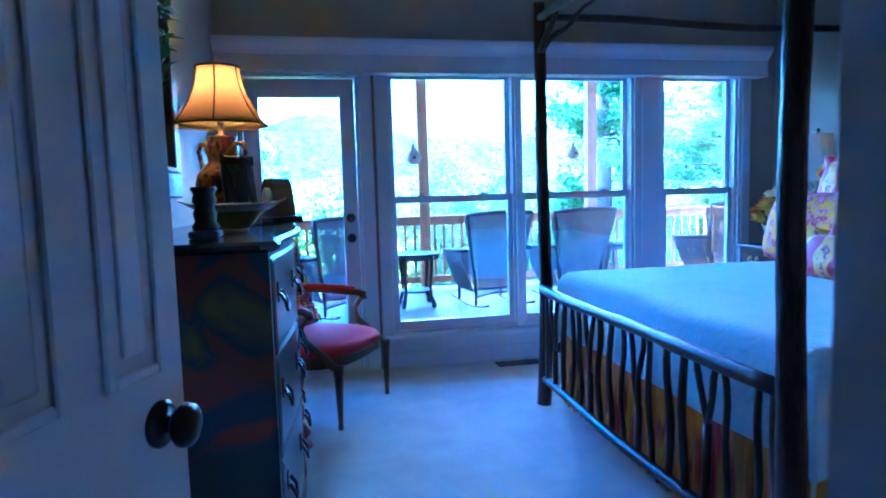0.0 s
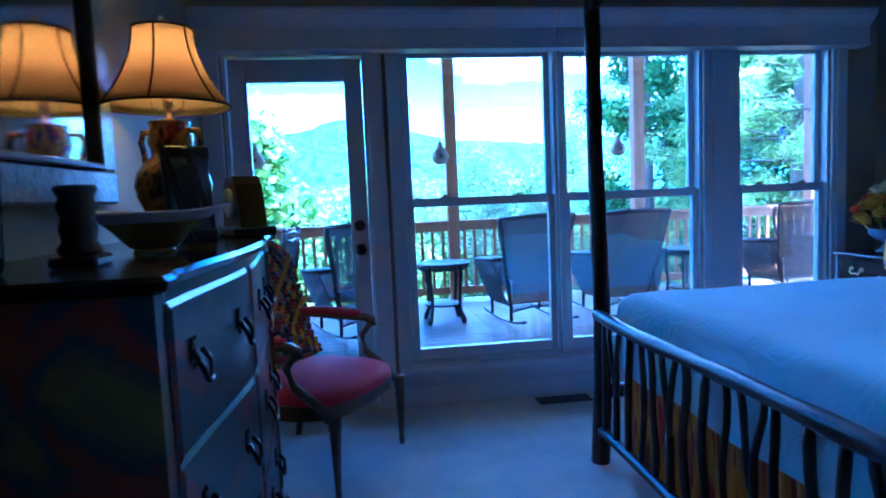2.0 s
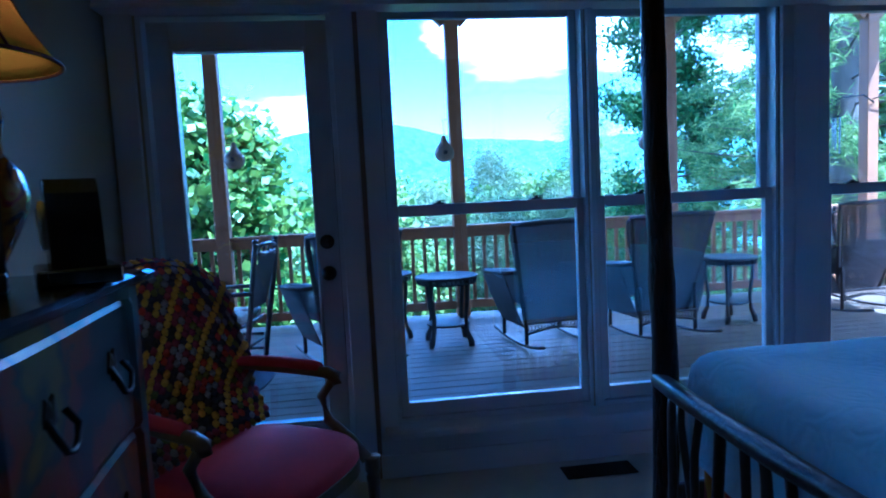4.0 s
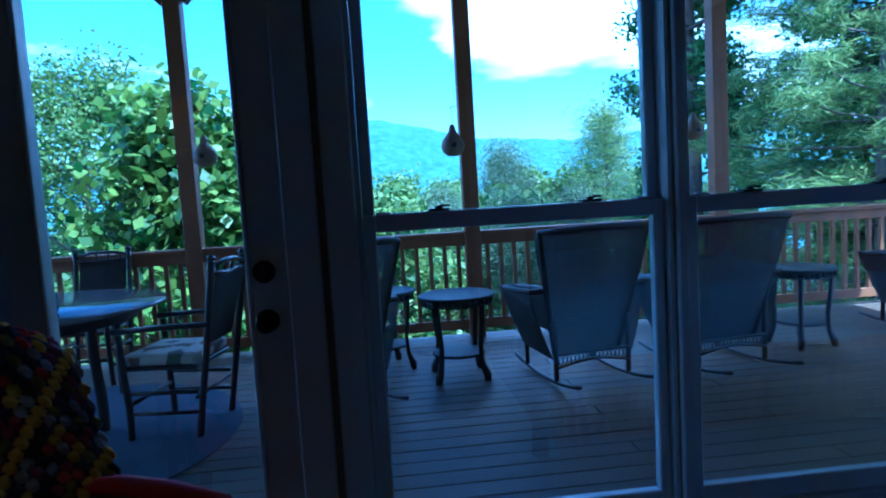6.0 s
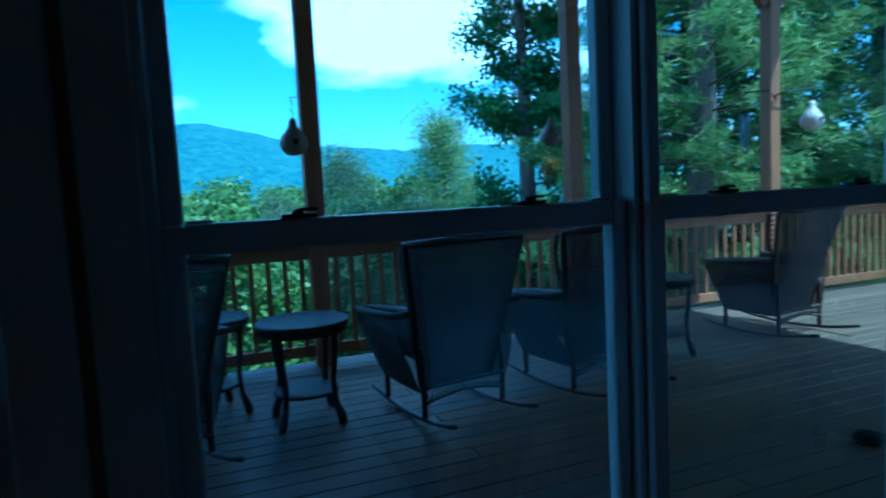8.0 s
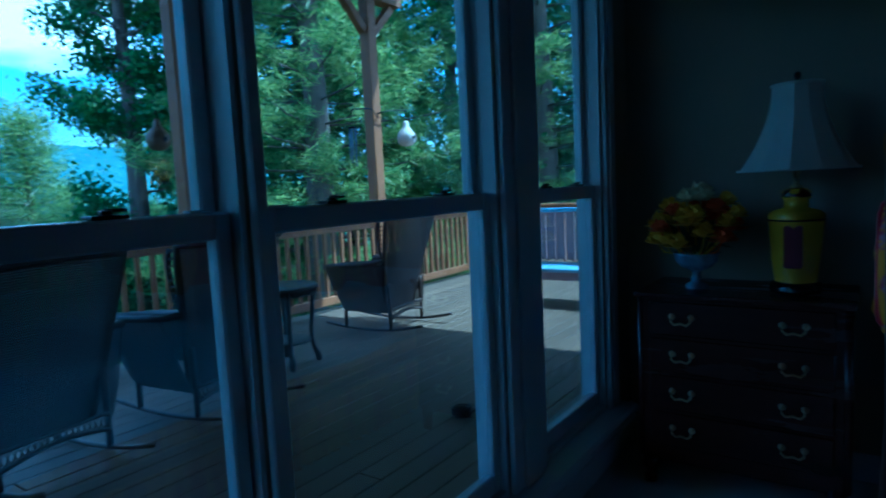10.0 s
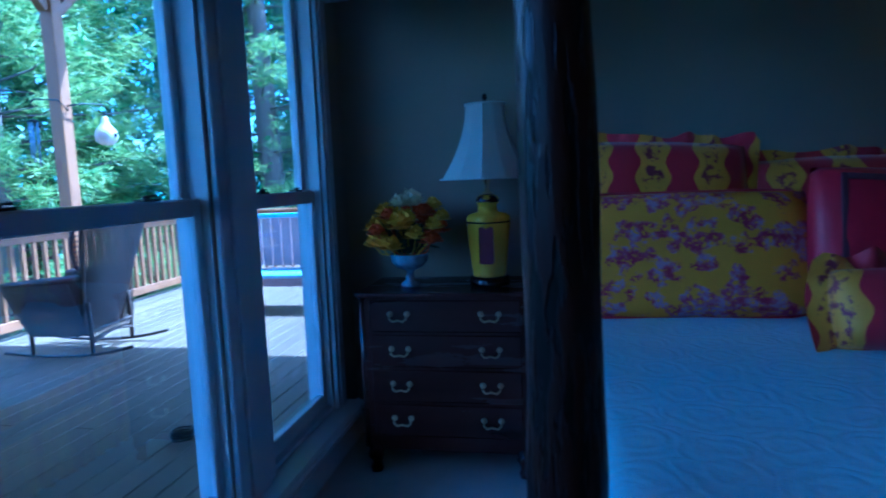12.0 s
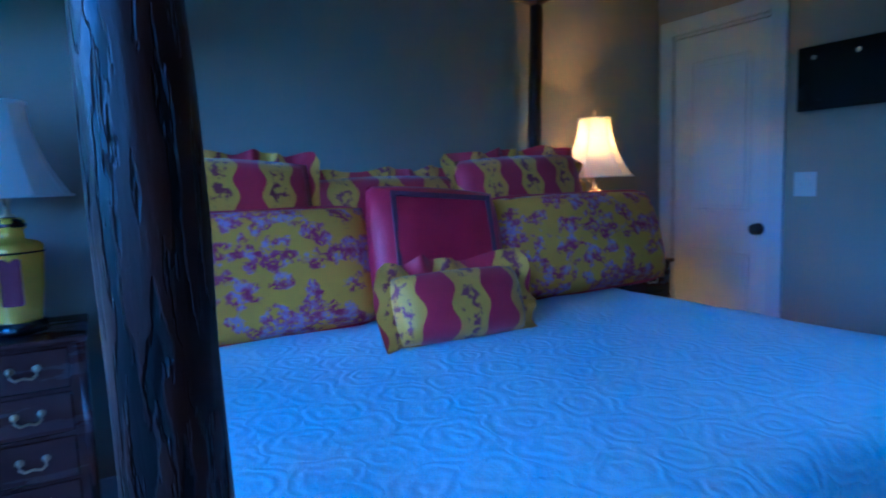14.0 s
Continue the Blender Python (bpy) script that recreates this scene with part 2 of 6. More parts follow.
def cracked_bark(name, col, crack):
    """Polished log: dark wood split by short upright cracks."""
    m, n, l, p = base(name)
    patchy = ramp_of(n, [(0.58, (0, 0, 0)), (0.68, (1, 1, 1))])
    l.new(noise_tex(n, l, 7, 3, (1, 1, 0.5)).outputs["Fac"], patchy.inputs["Fac"])
    split = ramp_of(n, [(0.43, (0, 0, 0)), (0.50, (1, 1, 1))])
    l.new(noise_tex(n, l, 85, 3, (1, 1, 0.14), 0.5).outputs["Fac"], split.inputs["Fac"])
    whole = n.new("ShaderNodeMath")
    whole.operation = "MAXIMUM"
    l.new(split.outputs["Color"], whole.inputs[0])
    l.new(patchy.outputs["Color"], whole.inputs[1])
    grain = noise_tex(n, l, 30, 6, (1, 1, 0.12))
    wood = ramp_of(n, [(0.3, shade(col, 0.5)), (0.7, shade(col, 1.5))])
    l.new(grain.outputs["Fac"], wood.inputs["Fac"])
    mx = n.new("ShaderNodeMix")
    mx.data_type = "RGBA"
    mx.inputs["A"].default_value = (*crack, 1)
    l.new(whole.outputs[0], mx.inputs["Factor"])
    l.new(wood.outputs["Color"], mx.inputs["B"])
    l.new(mx.outputs["Result"], p.inputs["Base Color"])
    p.inputs["Roughness"].default_value = 0.40
    p.inputs["Specular IOR Level"].default_value = 0.28
    hsum = n.new("ShaderNodeMath")
    hsum.operation = "MULTIPLY_ADD"
    hsum.inputs[1].default_value = 0.45
    l.new(grain.outputs["Fac"], hsum.inputs[0])
    l.new(whole.outputs[0], hsum.inputs[2])
    bump_of(n, l, hsum.outputs[0], 0.9, 0.005, p)
    return m


BARK = cracked_bark("dark_peeled_log", (0.030, 0.010, 0.006), (0.004, 0.002, 0.002))
BRANCH = mat("dark_branch_wood", (0.028, 0.017, 0.013), 0.35, var=0.4, scale=20, bump=0.6, bscale=60, dist=0.004)
DECKW = mat("weathered_deck_board", (0.120, 0.082, 0.047), 0.55, var=0.28, scale=5, bump=0.4, bscale=40, dist=0.003, stretch=(0.12, 1, 1), per_object=0.16)
RAILW = mat("stained_rail_wood", (0.25, 0.105, 0.030), 0.6, var=0.25, scale=6, bump=0.3, bscale=40, stretch=(1, 1, 0.2), per_object=0.12)
WICKER = mat("dark_brown_wicker", (0.020, 0.012, 0.009), 0.5, var=0.4, scale=30, bump=0.8, bscale=160, dist=0.004)
WICKER_TAN = mat("tan_brown_wicker", (0.055, 0.031, 0.019), 0.55, var=0.4, scale=30, bump=0.8, bscale=160, dist=0.004)
BRONZE = mat("dark_oiled_bronze", (0.035, 0.028, 0.025), 0.28, 0.9, var=0.2, bump=0.05)
BRASS = mat("antique_brass", (0.55, 0.42, 0.22), 0.3, 1.0, var=0.2, bump=0.1)
BLACKTOP = mat("black_lacquer_wood", (0.016, 0.012, 0.011), 0.16, var=0.4, scale=3, bump=0.05, bscale=30)
MAHOG = mat("dark_mahogany", (0.036, 0.013, 0.009), 0.25, var=0.35, scale=7, bump=0.08, bscale=40, stretch=(1, 0.15, 1))
PAINTED = blotch("painted_floral_lacquer", [(0.28, (0.012, 0.018, 0.022)), (0.38, (0.030, 0.046, 0.055)), (0.47, (0.028, 0.042, 0.054)), (0.52, (0.17, 0.028, 0.016)), (0.57, (0.15, 0.045, 0.012)), (0.60, (0.030, 0.045, 0.05)), (0.67, (0.15, 0.125, 0.016)), (0.78, (0.19, 0.14, 0.016))], 3.0, rough=0.30, detail=7, fine=60, bump=0.05, distort=0.8)
PINK = mat("raspberry_velvet", (0.50, 0.025, 0.06), 0.75, var=0.18, scale=5, bump=0.3, bscale=200)
CHAIRW = mat("carved_fruitwood", (0.13, 0.085, 0.05), 0.4, var=0.35, scale=9, bump=0.25, bscale=50)
QUILT = quilted("pale_blue_woven_coverlet", (0.60, 0.77, 0.90))
TOILE = toile("yellow_toile_print")
STRIPE = striped("red_and_gold_stripe", (0.66, 0.34, 0.008), (0.40, 0.012, 0.035), (0.22, 0.03, 0.05), 0.20)
RED = mat("crimson_silk", (0.40, 0.012, 0.04), 0.42, var=0.15, scale=6, bump=0.25, bscale=200)
RED_TRIM = mat("dark_braid_trim", (0.10, 0.035, 0.05), 0.7)
SKIRT = blotch("gold_red_bed_skirt", [(0.35, (0.36, 0.02, 0.03)), (0.47, (0.60, 0.26, 0.012)), (0.55, (0.66, 0.34, 0.014)), (0.62, (0.24, 0.02, 0.04)), (0.72, (0.42, 0.22, 0.04))], 7, stretch=(1, 3.0, 0.35), detail=2, rough=0.5)
SHADE_GOLD = shade_cloth("cream_silk_shade", (0.66, 0.47, 0.006), 0.55)
SHADE_WHITE = shade_cloth("white_silk_shade", (0.80, 0.78, 0.72), 0.36)
BULB = glow("warm_bulb", (1.0, 0.38, 0.03), 1.8)
IMARI = blotch("floral_porcelain", [(0.36, (0.03, 0.02, 0.03)), (0.44, (0.30, 0.13, 0.014)), (0.52, (0.34, 0.16, 0.018)), (0.57, (0.26, 0.03, 0.012)), (0.63, (0.035, 0.03, 0.05)), (0.70, (0.34, 0.21, 0.05))], 14, rough=0.12, bump=0.02, detail=4, distort=0.7)
YELLOWP = mat("yellow_glazed_porcelain", (0.66, 0.42, 0.02), 0.15, var=0.08, bump=0.02)
CREAM_ROOF = mat("porch_ceiling_board", (0.26, 0.19, 0.12), 0.7, stretch=(0.1, 1, 1))
CONCRETE = mat("house_siding", (0.40, 0.34, 0.27), 0.8)
GRASS = mat("hillside_ground", (0.07, 0.10, 0.03), 0.95, var=0.5, scale=0.4, bump=0.8, bscale=6, dist=0.05)
LEAF_A = leaf_mat("broad_leaf_green", (0.045, 0.10, 0.018), (0.17, 0.26, 0.06))
LEAF_B = leaf_mat("bright_leaf_green", (0.055, 0.115, 0.018), (0.25, 0.31, 0.065))
LEAF_C = leaf_mat("maple_leaf_green", (0.03, 0.085, 0.012), (0.25, 0.33, 0.045))
NEEDLE = leaf_mat("pine_needle_green", (0.065, 0.14, 0.032), (0.46, 0.52, 0.15), 0.5)
NEEDLE_B = leaf_mat("young_pine_needle", (0.08, 0.12, 0.045), (0.22, 0.26, 0.12), 0.3)
TRUNK = mat("grey_brown_bark", (0.12, 0.095, 0.075), 0.9, var=0.4, scale=8, bump=0.9, bscale=14, dist=0.02, stretch=(1, 1, 0.2))
FOREST = mat("hillside_canopy", (0.022, 0.052, 0.030), 0.95, var=0.45, scale=0.05, bump=1.0, bscale=0.12, dist=4.0, col2=(0.05, 0.085, 0.04))
RUG = blotch("blue_grey_scroll_rug", [(0.42, (0.025, 0.03, 0.06)), (0.47, (0.15, 0.16, 0.20)), (0.50, (0.03, 0.035, 0.07)), (0.54, (0.13, 0.13, 0.16)), (0.58, (0.03, 0.035, 0.065))], 5, detail=2, distort=1.2, fine=200, rough=0.95)
CUSHION = blotch("cream_leaf_cushion", [(0.50, (0.62, 0.58, 0.48)), (0.58, (0.60, 0.56, 0.46)), (0.60, (0.20, 0.10, 0.08)), (0.66, (0.12, 0.16, 0.10))], 7, detail=2, fine=180)
TABLETOP = mat("painted_table_top", (0.22, 0.20, 0.19), 0.10, var=0.1, scale=3, bump=0.03)
GOURD = mat("dried_gourd_shell", (0.20, 0.13, 0.08), 0.5, var=0.35, scale=9, bump=0.2, bscale=30)
GOURD_W = mat("painted_gourd_shell", (0.66, 0.58, 0.50), 0.45, var=0.25, scale=9, bump=0.2, bscale=30)
IRON = mat("black_iron", (0.02, 0.02, 0.022), 0.5, 0.6)
VENT = mat("dark_floor_register", (0.03, 0.028, 0.027), 0.5, 0.3)
DARKWOOD = mat("carved_dark_frame", (0.035, 0.025, 0.022), 0.35, var=0.4, scale=20, bump=0.7, bscale=70, dist=0.004)
SILVERW = mat("silvered_carved_frame", (0.22, 0.22, 0.23), 0.35, 0.5, var=0.4, scale=30, bump=0.9, bscale=60, dist=0.006)
PHOTO = mat("photo_print", (0.14, 0.17, 0.16), 0.1, var=0.5, scale=18, bump=0, col2=(0.34, 0.40, 0.32))
VASEGLASS, _n, _l, _p = base("clear_vase_glass")
_p.inputs["Base Color"].default_value = (0.90, 0.96, 0.98, 1)
_p.inputs["Transmission Weight"].default_value = 1.0
_p.inputs["Roughness"].default_value = 0.02
_p.inputs["IOR"].default_value = 1.46
PETAL_Y = mat("yellow_petal", (0.75, 0.48, 0.02), 0.6, var=0.2, scale=30)
PETAL_C = mat("cream_petal", (0.78, 0.70, 0.42), 0.6, var=0.15, scale=30)
PETAL_R = mat("orange_red_petal", (0.62, 0.11, 0.02), 0.6, var=0.25, scale=30)
FOIL = mat("dark_silk_leaf", (0.03, 0.06, 0.03), 0.6, var=0.3, scale=20)
WHITE_PETAL = mat("white_blossom", (0.75, 0.76, 0.70), 0.6, var=0.1)
BLUEWHITE = mat("blue_white_china", (0.27, 0.30, 0.38), 0.15, var=0.3, scale=25, bump=0.02)
LEDGER = mat("pale_paper", (0.72, 0.66, 0.62), 0.8, var=0.06)
BOWL = mat("olive_glazed_bowl", (0.30, 0.24, 0.03), 0.18, var=0.3, scale=8, bump=0.03, col2=(0.38, 0.30, 0.05))
BENCH = mat("painted_bench_wood", (0.30, 0.20, 0.20), 0.5, var=0.2, scale=6, stretch=(1, 1, 0.2))
SEATB = mat("pale_blue_bench_seat", (0.35, 0.50, 0.66), 0.3, var=0.1)
SCREEN = mat("black_panel", (0.012, 0.012, 0.013), 0.2, var=0.3)
SWITCH = mat("white_plastic", (0.55, 0.55, 0.54), 0.4, var=0.04)
YARNS = [mat("yarn_gold", (0.55, 0.33, 0.03), 0.95, bump=0.8, bscale=300), mat("yarn_navy", (0.035, 0.035, 0.07), 0.95, bump=0.8, bscale=300), mat("yarn_plum", (0.22, 0.04, 0.09), 0.95, bump=0.8, bscale=300), mat("yarn_red", (0.40, 0.05, 0.04), 0.95, bump=0.8, bscale=300), mat("yarn_grey", (0.28, 0.27, 0.30), 0.95, bump=0.8, bscale=300), mat("yarn_olive", (0.16, 0.15, 0.05), 0.95, bump=0.8, bscale=300)]


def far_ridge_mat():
    """Distant wooded ridge; a faint blue emission stands in for the haze before it."""
    m = mat("far_ridge_woods_haze_glow", (0.020, 0.052, 0.034), 0.95, var=0.6, scale=0.12, bump=1.0, bscale=0.10, dist=8.0, col2=(0.085, 0.14, 0.065))
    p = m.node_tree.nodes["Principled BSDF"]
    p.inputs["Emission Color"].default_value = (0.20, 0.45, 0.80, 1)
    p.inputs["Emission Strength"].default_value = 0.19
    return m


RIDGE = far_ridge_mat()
STRIP = mat("brown_strip", (0.17, 0.12, 0.09), 0.6)

# ---- geometry helpers ----
rng = random.Random(7)


def thing(name, loc, label, category, group="", rz=0.0, kind=""):
    ob = new(name)
    ob.empty_display_size = 0.1
    ob.matrix_basis = pose(*loc, 0, 0, rz)
    return tagged(ob, label, category, group, kind)


def part(name, bm, material, parent=None, label="", smooth=False):
    me = bpy.data.meshes.new(name)
    bmesh.ops.recalc_face_normals(bm, faces=bm.faces)
    bm.to_mesh(me)
    bm.free()
    me.materials.append(material)
    if smooth:
        me.polygons.foreach_set("use_smooth", [True] * len(me.polygons))
    ob = new(name, me)
    ob.parent = parent
    return tagged(ob, label)


def piece(name, mesh, parent, loc=(0, 0, 0), rz=0.0, scale=(1, 1, 1), rx=0.0):
    ob = new(name, mesh)
    ob.parent = parent
    ob.matrix_basis = pose(*loc, rx, 0, rz) @ Matrix.Diagonal((*scale, 1))
    return ob


def struct(name, bm, material, label, category, smooth=False):
    return tagged(part(name, bm, material, None, "", smooth), label, category, "", "structure")


def B():
    return bmesh.new()


def box(bm, x0, x1, y0, y1, z0, z1, bev=0.0, m=None, seg=1):
    vs = [bm.verts.new(v) for v in ((x0, y0, z0), (x1, y0, z0), (x1, y1, z0), (x0, y1, z0), (x0, y0, z1), (x1, y0, z1), (x1, y1, z1), (x0, y1, z1))]
    fs = [bm.faces.new([vs[i] for i in q]) for q in ((3, 2, 1, 0), (4, 5, 6, 7), (0, 1, 5, 4), (1, 2, 6, 5), (2, 3, 7, 6), (3, 0, 4, 7))]
    if m is not None:
        bmesh.ops.transform(bm, matrix=m, verts=vs)
    if bev:
        bmesh.ops.bevel(bm, geom=list({e for f in fs for e in f.edges}), offset=bev, segments=seg, affect="EDGES", profile=0.6)
    return bm


def lathe(bm, prof, segs=20, cx=0.0, cy=0.0, sy=1.0, lobes=0, lobe=0.0, turn=0.0):
    rings = []
    for r, z in prof:
        ring = []
        for i in range(segs):
            a = 2 * math.pi * i / segs + turn
            k = r * (1 + lobe * math.cos(lobes * a))
            ring.append(bm.verts.new((cx + k * math.cos(a), cy + sy * k * math.sin(a), z)))
        rings.append(ring)
    for a, b in zip(rings, rings[1:]):
        for i in range(segs):
            j = (i + 1) % segs
            bm.faces.new((a[i], a[j], b[j], b[i]))
    if prof[0][0] > 0.0005:
        bm.faces.new(list(reversed(rings[0])))
    if prof[-1][0] > 0.0005:
        bm.faces.new(rings[-1])
    return bm


def tube(bm, pts, rads, segs=8, rough=0.0, flat=1.0):
    pts = [Vector(p) for p in pts]
    if not isinstance(rads, (list, tuple)):
        rads = [rads] * len(pts)
    rings = []
    up = Vector((0.13, 0.21, 0.97))
    for i, p in enumerate(pts):
        d = (pts[min(i + 1, len(pts) - 1)] - pts[max(i - 1, 0)]).normalized()
        u = d.cross(up)
        if u.length < 0.05:
            u = d.cross(Vector((1, 0.1, 0)))
        u.normalize()
        w = d.cross(u)
        ring = []
        for k in range(segs):
            a = 2 * math.pi * k / segs
            r = rads[i] * (1 + (rng.uniform(-rough, rough) if rough else 0))
            ring.append(bm.verts.new(p + u * (math.cos(a) * r) + w * (math.sin(a) * r * flat)))
        rings.append(ring)
    for a, b in zip(rings, rings[1:]):
        for k in range(segs):
            j = (k + 1) % segs
            bm.faces.new((a[k], a[j], b[j], b[k]))
    bm.faces.new(rings[0])
    bm.faces.new(list(reversed(rings[-1])))
    return bm


def bend(a, b, n, amp, seed):
    """A wavering line from a to b, as a branch grows."""
    r = random.Random(seed)
    a, b = Vector(a), Vector(b)
    ph = [(r.uniform(-1, 1), r.uniform(-1, 1), r.uniform(-1, 1)) for _ in range(3)]
    out = []
    for i in range(n + 1):
        t = i / n
        off = Vector((0, 0, 0))
        for k, q in enumerate(ph):
            off += Vector(q) * math.sin((k + 1) * math.pi * t) / (k + 1)
        out.append(a.lerp(b, t) + off * amp)
    return out


def sheet(bm, nx, ny, fn, close=False):
    g = [[bm.verts.new(fn(i / nx, j / ny)) for j in range(ny + 1)] for i in range(nx + (0 if close else 1))]
    n = len(g)
    for i in range(n if close else n - 1):
        for j in range(ny):
            bm.faces.new((g[i][j], g[(i + 1) % n][j], g[(i + 1) % n][j + 1], g[i][j + 1]))
    return g


def loft(bm, prof, x0, x1):
    """A moulding: the closed outline (y, z) drawn from x0 to x1."""
    a = [bm.verts.new((x0, y, z)) for y, z in prof]
    b = [bm.verts.new((x1, y, z)) for y, z in prof]
    n = len(prof)
    for i in range(n):
        bm.faces.new((a[i], a[(i + 1) % n], b[(i + 1) % n], b[i]))
    bm.faces.new(list(reversed(a)))
    bm.faces.new(b)
    return bm


# ---- the room: x 0.96..5.10, y 4.50..8.55, floor z 0 ----
X0, X1, Y0, Y1, H = 0.96, 5.10, 4.50, 8.55, 2.75
YO = 8.70
YN = 8.662          # outer face of the window wall
DECK = -0.06
WINS = [(2.113, 2.925), (3.060, 3.852), (4.195, 4.722)]
ZB, ZT, ZM = 0.243, 2.075, 1.19
DX0, DX1, DZ = 1.106, 1.849, 2.03

struct("floor", box(B(), X0 - 0.15, X1 + 0.15, Y0 - 1.6, YO, -0.04, 0.0), CARPET, "cream cut-pile carpet floor", "floor")
struct("ceiling", box(B(), X0 - 0.15, X1 + 0.15, Y0 - 1.6, YO, H, H + 0.1), CEIL, "white painted ceiling", "ceiling")
struct("wall_west", box(B(), X0 - 0.15, X0, Y0 - 1.6, YO, 0, H), WALL, "tan painted wall behind the dresser", "wall")
struct("wall_east", box(B(), X1, X1 + 0.15, Y0 - 1.6, YO, 0, H), WALL, "tan painted wall behind the bed", "wall")
bm = B()
LX0, LX1 = 1.04, 1.84          # entrance doorway
CX0, CX1 = 4.36, 4.98          # closet doorway
box(bm, X0, LX0, Y0 - 0.12, Y0, 0, H)
box(bm, LX0, LX1, Y0 - 0.12, Y0, 2.05, H)
box(bm, LX1, CX0, Y0 - 0.12, Y0, 0, H)
box(bm, CX0, CX1, Y0 - 0.12, Y0, 2.05, H)
box(bm, CX1, X1, Y0 - 0.12, Y0, 0, H)
struct("wall_south", bm, WALL, "tan painted wall with two doorways", "wall")
struct("wall_hall", box(B(), X0, X1, Y0 - 1.6, Y0 - 1.48, 0, H), WALL, "plain hall wall behind the entrance", "wall")

# window wall, with its openings
bm = B()
edges = [X0]
for a, b in [(DX0 - 0.02, DX1 + 0.02)] + [(a - 0.048, b + 0.048) for a, b in WINS]:
    edges += [a, b]
edges.append(X1)
for i in range(0, len(edges), 2):
    box(bm, edges[i], edges[i + 1], Y1, YN, 0, H)
box(bm, edges[1], edges[2], Y1, YN, DZ + 0.02, H)
for i in (3, 5, 7):
    box(bm, edges[i], edges[i + 1], Y1, YN, 0, ZB - 0.03)
    box(bm, edges[i], edges[i + 1], Y1, YN, ZT, H)
struct("wall_north", bm, WALL, "tan painted wall of windows and a glazed door", "wall")

# white casings and panels on the window wall
bm = B()
P0, P1 = Y1 - 0.022, Y1 - 0.001
box(bm, X0 + 0.012, DX0 - 0.03, P0, P1, 0, 2.10, 0.004)
box(bm, DX0 - 0.03, DX1 + 0.03, P0, P1, DZ + 0.03, 2.10, 0.004)
box(bm, DX1 + 0.0195, 1.959, P0 - 0.006, P1, 0, 2.10, 0.004)
box(bm, 1.981, 2.064, P0 - 0.006, P1, ZB - 0.06, 2.10, 0.004)
box(bm, 2.978, 3.008, P0, P1, ZB, 2.07, 0.004)
box(bm, 3.905, 4.142, P0, P1, ZB, 2.10, 0.004)
box(bm, 3.960, 4.085, P0 - 0.012, P0 - 0.0005, ZB, 2.09, 0.005)
box(bm, 4.775, 4.880, P0, P1, ZB - 0.06, 2.10, 0.004)
box(bm, 4.800, 4.850, P0 - 0.010, P0 - 0.0005, ZB, 2.09, 0.004)
box(bm, 2.062, 4.773, P0, P1, 2.078, 2.10)
struct("trim_window_casing", bm, TRIM, "white gloss window and door casings", "trim")
bm = B()
box(bm, 1.975, X1 - 0.01, P0 + 0.010, P1, 0.0, ZB - 0.065)
box(bm, 1.975, X1 - 0.01, P0 - 0.004, P0 + 0.009, 0.0, 0.11, 0.004)
struct("trim_window_apron", bm, TRIM, "white panel and baseboard under the windows", "trim")
bm = B()
loft(bm, [(8.45, ZB - 0.035), (8.45, ZB - 0.012), (8.462, ZB - 0.002), (Y1 + 0.01, ZB - 0.002), (Y1 + 0.01, ZB - 0.035)], 2.0, 4.90)
loft(bm, [(P0 - 0.012, ZB - 0.066), (P0 - 0.004, ZB - 0.036), (P1, ZB - 0.036), (P1, ZB - 0.066)], 2.0, 4.90)
struct("window_sill", bm, TRIM, "white gloss window stool running under three windows", "window sill")
bm = B()
box(bm, X0 + 0.001, X0 + 0.014, Y0, 6.0, 0, 0.11)
box(bm, X0 + 0.001, X0 + 0.014, 7.4, Y1, 0, 0.11)
box(bm, X1 - 0.014, X1 - 0.001, Y0, Y1, 0, 0.11)
box(bm, LX1 + 0.09, CX0 - 0.09, Y0 + 0.001, Y0 + 0.014, 0, 0.11)
struct("baseboard", bm, TRIM, "white painted baseboard", "baseboard")

# cornice box over the windows
bm = B()
prof = [(Y1, 2.04), (8.44, 2.04), (8.44, 2.052), (8.447, 2.056), (8.447, 2.155), (8.438, 2.162), (8.432, 2.175), (8.415, 2.19), (8.392, 2.215), (8.385, 2.235), (8.385, 2.25), (Y1, 2.25)]
loft(bm, prof, X0 + 0.004, 2.955)
loft(bm, prof, 2.958, 4.955)
struct("trim_cornice_box", bm, TRIM, "long white cornice box with a flared top edge", "cornice")

